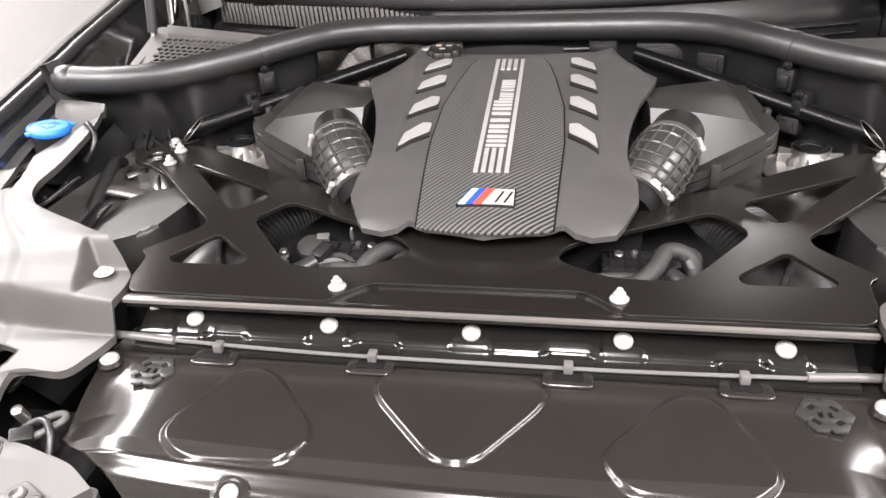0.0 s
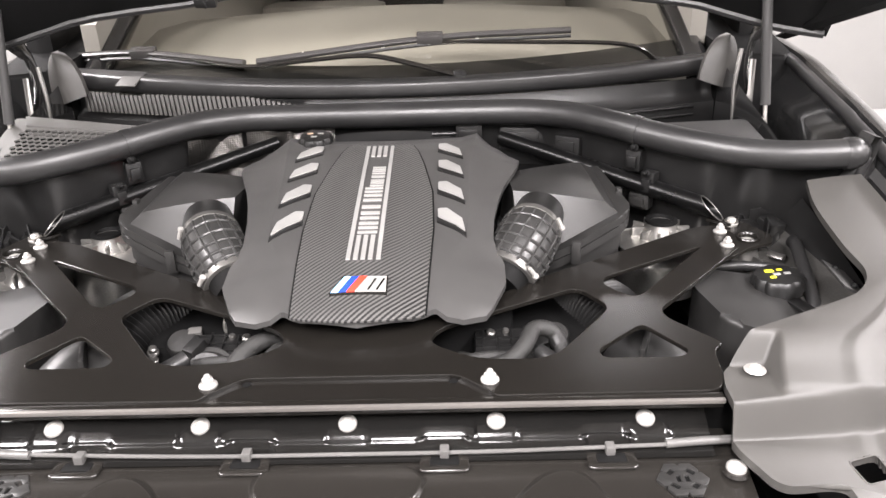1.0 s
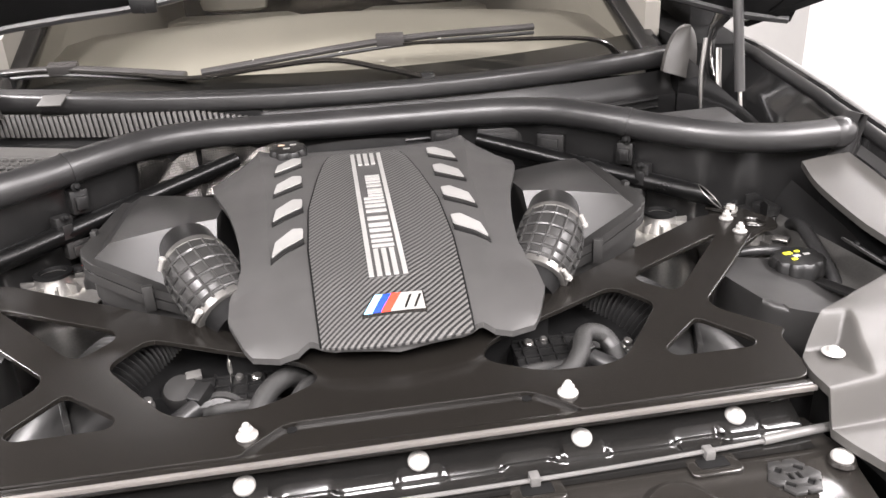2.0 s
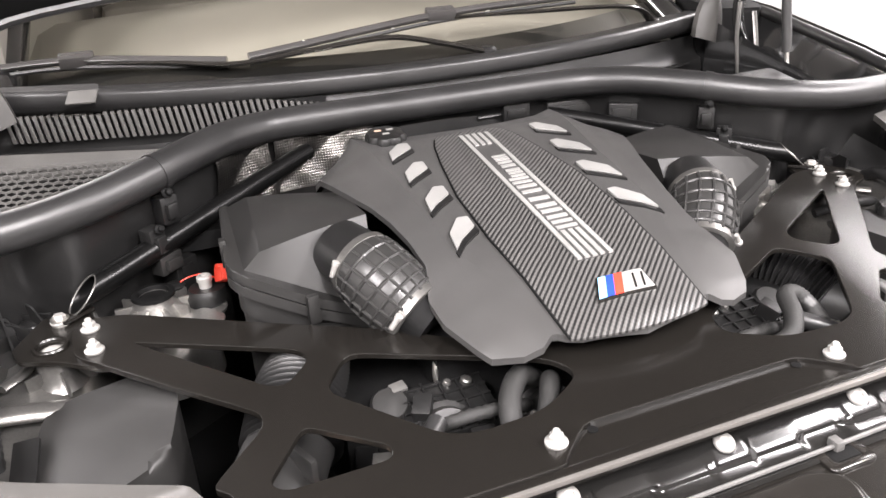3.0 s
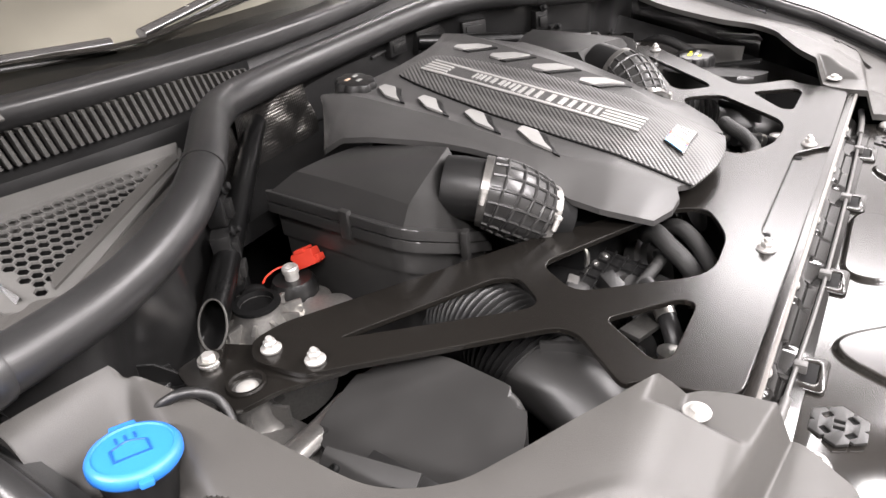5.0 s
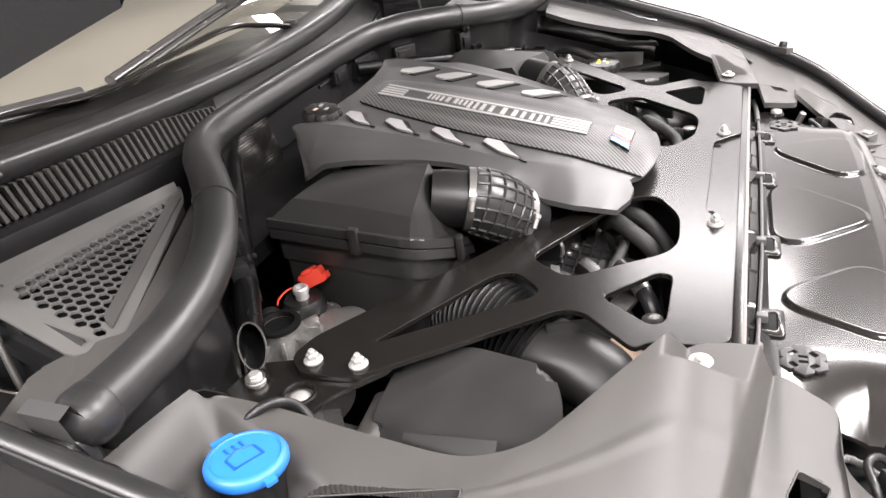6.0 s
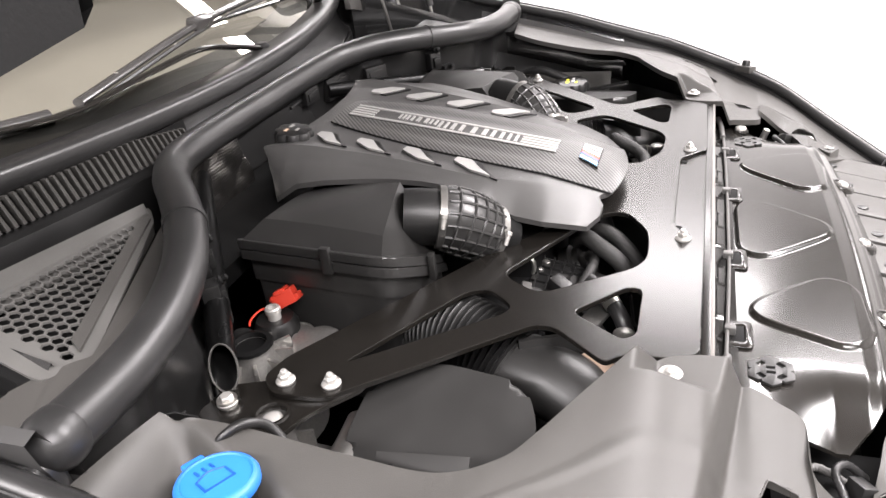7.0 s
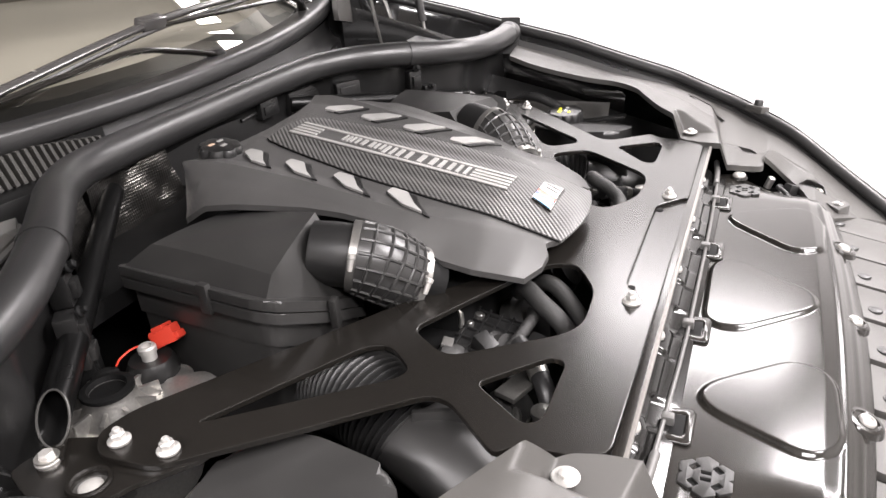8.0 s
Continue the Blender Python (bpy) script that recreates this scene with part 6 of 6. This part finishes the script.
part("hose_mark", bm, M_YELLOW, res, "small yellow mark")
mc = at(0.705, 0.352, 0.0, 0, -4, 0)
bm = bmesh.new(); lathe(bm, [(0.036, -0.02), (0.036, 0.004), (0.044, 0.006), (0.045, 0.026), (0.040, 0.033), (0.020, 0.035)], 48, mc, 10, 0.10)
part("cap", bm, M_BLACK, res, "ribbed black screw cap")
for (dx, dy, mt, s) in ((-0.012, 0.012, M_YELLOW, 1.2), (0.006, 0.014, M_YELLOW, 0.7), (-0.004, -0.002, M_SILVER, 1.0), (0.014, -0.001, M_SILVER, 0.9), (-0.014, -0.012, M_YELLOW, 0.8)):
    bm = bmesh.new(); box(bm, dx - 0.006 * s, dx + 0.006 * s, dy - 0.004 * s, dy + 0.004 * s, 0.0346, 0.0358, 0.0003, mc)
    part("cap_mark", bm, mt, res, "small printed cap mark")
bm = bmesh.new(); sweep(bm, spline([(0.60, 0.45, 0.0), (0.64, 0.44, 0.01), (0.69, 0.435, 0.012), (0.74, 0.44, 0.0), (0.77, 0.46, -0.04)], 6), 0.009, 10)
part("overflow_hose", bm, M_RUBBER, res, "thin black overflow hose")

# ---- foil heat shield behind the air box ----
foil = thing("foil_heat_shield", "crumpled embossed metal foil heat shield", "heat shield")
for nm, xa, xb in (("inner_sheet", -0.12, -0.325), ("outer_sheet", -0.328, -0.435)):
    bm = bmesh.new()
    rows = []
    for i in range(34):
        t = i / 33
        row = []
        for k in np.linspace(0, 1, 60):
            x = xa + (xb - xa) * k
            fold = 0.006 * math.sin(4 * k + 3 * t) + 0.005 * abs(math.sin(4.5 * t + 5 * k)) + 0.002 * math.sin(17 * k - 9 * t)
            row.append((x + 0.004 * math.sin(5 * t + 3 * k), firewall_y(x) + 0.004 - 0.014 * (1 - t) - 0.7 * fold, 0.06 + 0.126 * t + 0.003 * math.sin(8 * k) * t))
        rows.append(row)
    grid(bm, rows)
    part(nm, bm, M_FOIL, foil, "", 30)

# ---- wiring and hoses along the wings ----
for sx in (-1, 1):
    hn = thing("wiring_hose", "black corrugated wiring hose along the inner wing", "hose", group="wing hoses")
    pts = spline([(sx * 0.80, 0.52, 0.02), (sx * 0.775, 0.46, 0.045), (sx * 0.765, 0.40, 0.03), (sx * 0.76, 0.34, 0.0), (sx * 0.75, 0.28, -0.04)], 14)
    bm = bmesh.new(); sweep(bm, pts, [0.011 + 0.0012 * (k % 2) for k in range(len(pts))], 10)
    part("conduit", bm, M_RUBBER, hn)
    bm = bmesh.new(); box(bm, -0.02, 0.02, -0.025, 0.025, -0.03, 0.02, 0.006, at(sx * 0.775, 0.575, 0.03, 10, 0, 20))
    solo("connector_block", bm, M_BLACK, "black plastic connector block on the inner wing", "connector", group="connector blocks")
    # lamp housing seen in the gap beside the shield
    hl = thing("headlamp_housing", "headlamp housing with dark wiring in a gap", "headlamp", group="headlamps")
    bm = bmesh.new(); box(bm, sx * 0.56 - 0.10, sx * 0.56 + 0.10, -0.24, -0.08, -0.20, -0.11, 0.02)
    part("housing", bm, M_DARK, hl)
    for k, pts in enumerate(([(0.52, -0.19, -0.10), (0.527, -0.165, -0.075), (0.548, -0.150, -0.070), (0.575, -0.158, -0.082), (0.59, -0.165, -0.11)], [(0.57, -0.185, -0.10), (0.555, -0.170, -0.085), (0.53, -0.135, -0.082), (0.545, -0.120, -0.085), (0.585, -0.125, -0.10)])):
        pts = spline([(sx * x, y, z) for x, y, z in pts], 9)
        bm = bmesh.new(); sweep(bm, pts, [0.0046 + 0.0008 * (i % 2) for i in range(len(pts))], 10)
        part("lead", bm, (M_RUBBER, M_CABLE)[k], hl, "dark corrugated wiring lead")
    bm = bmesh.new(); box(bm, -0.014, 0.014, -0.010, 0.010, -0.012, 0.012, 0.003, at(sx * 0.562, -0.175, -0.080, 20, 10, 30))
    part("plug", bm, M_BLACK, hl, "black plug")
    bm = bmesh.new(); lathe(bm, [(0.008, -0.02), (0.008, 0.004), (0.005, 0.006)], 12, at(sx * 0.595, -0.135, -0.072, 20, 0, 0))
    part("adjuster", bm, M_ZINC, hl, "bright adjuster screw")

# ---- breather hose beside the washer cap ----
gh = thing("breather_hose", "thin black breather hose bent beside the wing trim", "hose")
bm = bmesh.new(); sweep(bm, spline([(-0.828, 0.478, 0.070), (-0.820, 0.466, 0.112), (-0.809, 0.452, 0.127), (-0.795, 0.44, 0.128), (-0.779, 0.427, 0.112), (-0.781, 0.411, 0.090), (-0.796, 0.402, 0.070)], 7), 0.0052, 12)
part("tube", bm, M_BLACK, gh)

# ---- plugs, pipes and ribs between firewall and tower ----
for sx in (-1, 1):
    cl = thing("plug_cluster", "cluster of black plugs on the dark firewall", "connector", group="firewall plugs")
    for (x, y, z, w, h, rz, mt) in ((0.485, 0.705, 0.118, 0.016, 0.022, 35, M_BLACK), (0.512, 0.678, 0.075, 0.015, 0.025, 42, M_BLACK), (0.500, 0.690, 0.035, 0.022, 0.016, 40, M_LID)):
        bm = bmesh.new()
        m = at(sx * (x + 0.038), y - 0.027, z + 0.03, 0, 0, -sx * rz)
        box(bm, -w, w, -0.012, 0.014, -h, h, 0.003, m)
        box(bm, -w * 0.6, w * 0.6, -0.020, -0.008, -h * 0.6, h * 0.5, 0.002, m)
        part("plug", bm, mt, cl, "black plug")
    for (x, y, z, r) in ((0.478, 0.690, 0.148, 0.007), (0.500, 0.665, 0.100, 0.006)):
        bm = bmesh.new(); lathe(bm, [(r * 1.3, -0.003), (r * 1.3, 0.0), (r * 0.8, 0.002), (r * 0.8, 0.008), (r * 0.5, 0.0095)], 10, at(sx * (x + 0.038), y - 0.027, z + 0.03, 70, 0, -sx * 35))
        part("stud", bm, M_DARK, cl, "dark steel stud")
    # ribbed moulding with a round cap beside the tower bracket
    md = thing("drain_moulding", "black moulded drain with ribs and a round cap", "drain moulding", group="drain mouldings")
    bm = bmesh.new(); lathe(bm, [(0.026, -0.05), (0.027, -0.004), (0.024, 0.0), (0.010, 0.001)], 24, at(sx * 0.728, 0.612, 0.034))
    part("round_cap", bm, M_BLACK, md)
    bm = bmesh.new(); box(bm, -0.022, 0.022, -0.002, 0.002, 0.0, 0.010, 0.001, at(sx * 0.728, 0.612, 0.034, 0, 0, 20 * sx))
    part("grip_rib", bm, M_BLACK, md)
    for (x, y, rz, ln, ht) in ((0.722, 0.588, 60, 0.034, 0.040), (0.760, 0.560, 75, 0.040, 0.045), (0.775, 0.590, 20, 0.045, 0.05), (0.745, 0.575, 5, 0.03, 0.03)):
        bm = bmesh.new()
        m = at(sx * x, y, 0.02, 0, 0, sx * rz)
        f = [bm.verts.new(m @ Vector(p)) for p in ((-ln, -0.0015, 0), (ln, -0.0015, 0), (ln, -0.0015, ht * 0.3), (-ln * 0.4, -0.0015, ht), (-ln, -0.0015, ht))]
        g = [bm.verts.new(m @ Vector(p)) for p in ((-ln, 0.0015, 0), (ln, 0.0015, 0), (ln, 0.0015, ht * 0.3), (-ln * 0.4, 0.0015, ht), (-ln, 0.0015, ht))]
        bm.faces.new(f); bm.faces.new(g[::-1])
        for k in range(5):
            bm.faces.new((f[k], f[(k + 1) % 5], g[(k + 1) % 5], g[k]))
        part("rib", bm, M_BLACK, md, "thin upright rib")
    bm = bmesh.new()
    prism(bm, rounded([(sx * 0.70, 0.575), (sx * 0.79, 0.545), (sx * 0.80, 0.62), (sx * 0.715, 0.645)], 0.012, 3), -0.03, lambda x, y: 0.022 + 0.10 * (abs(x) - 0.72), 0.004)
    part("tray", bm, M_BLACK, md)
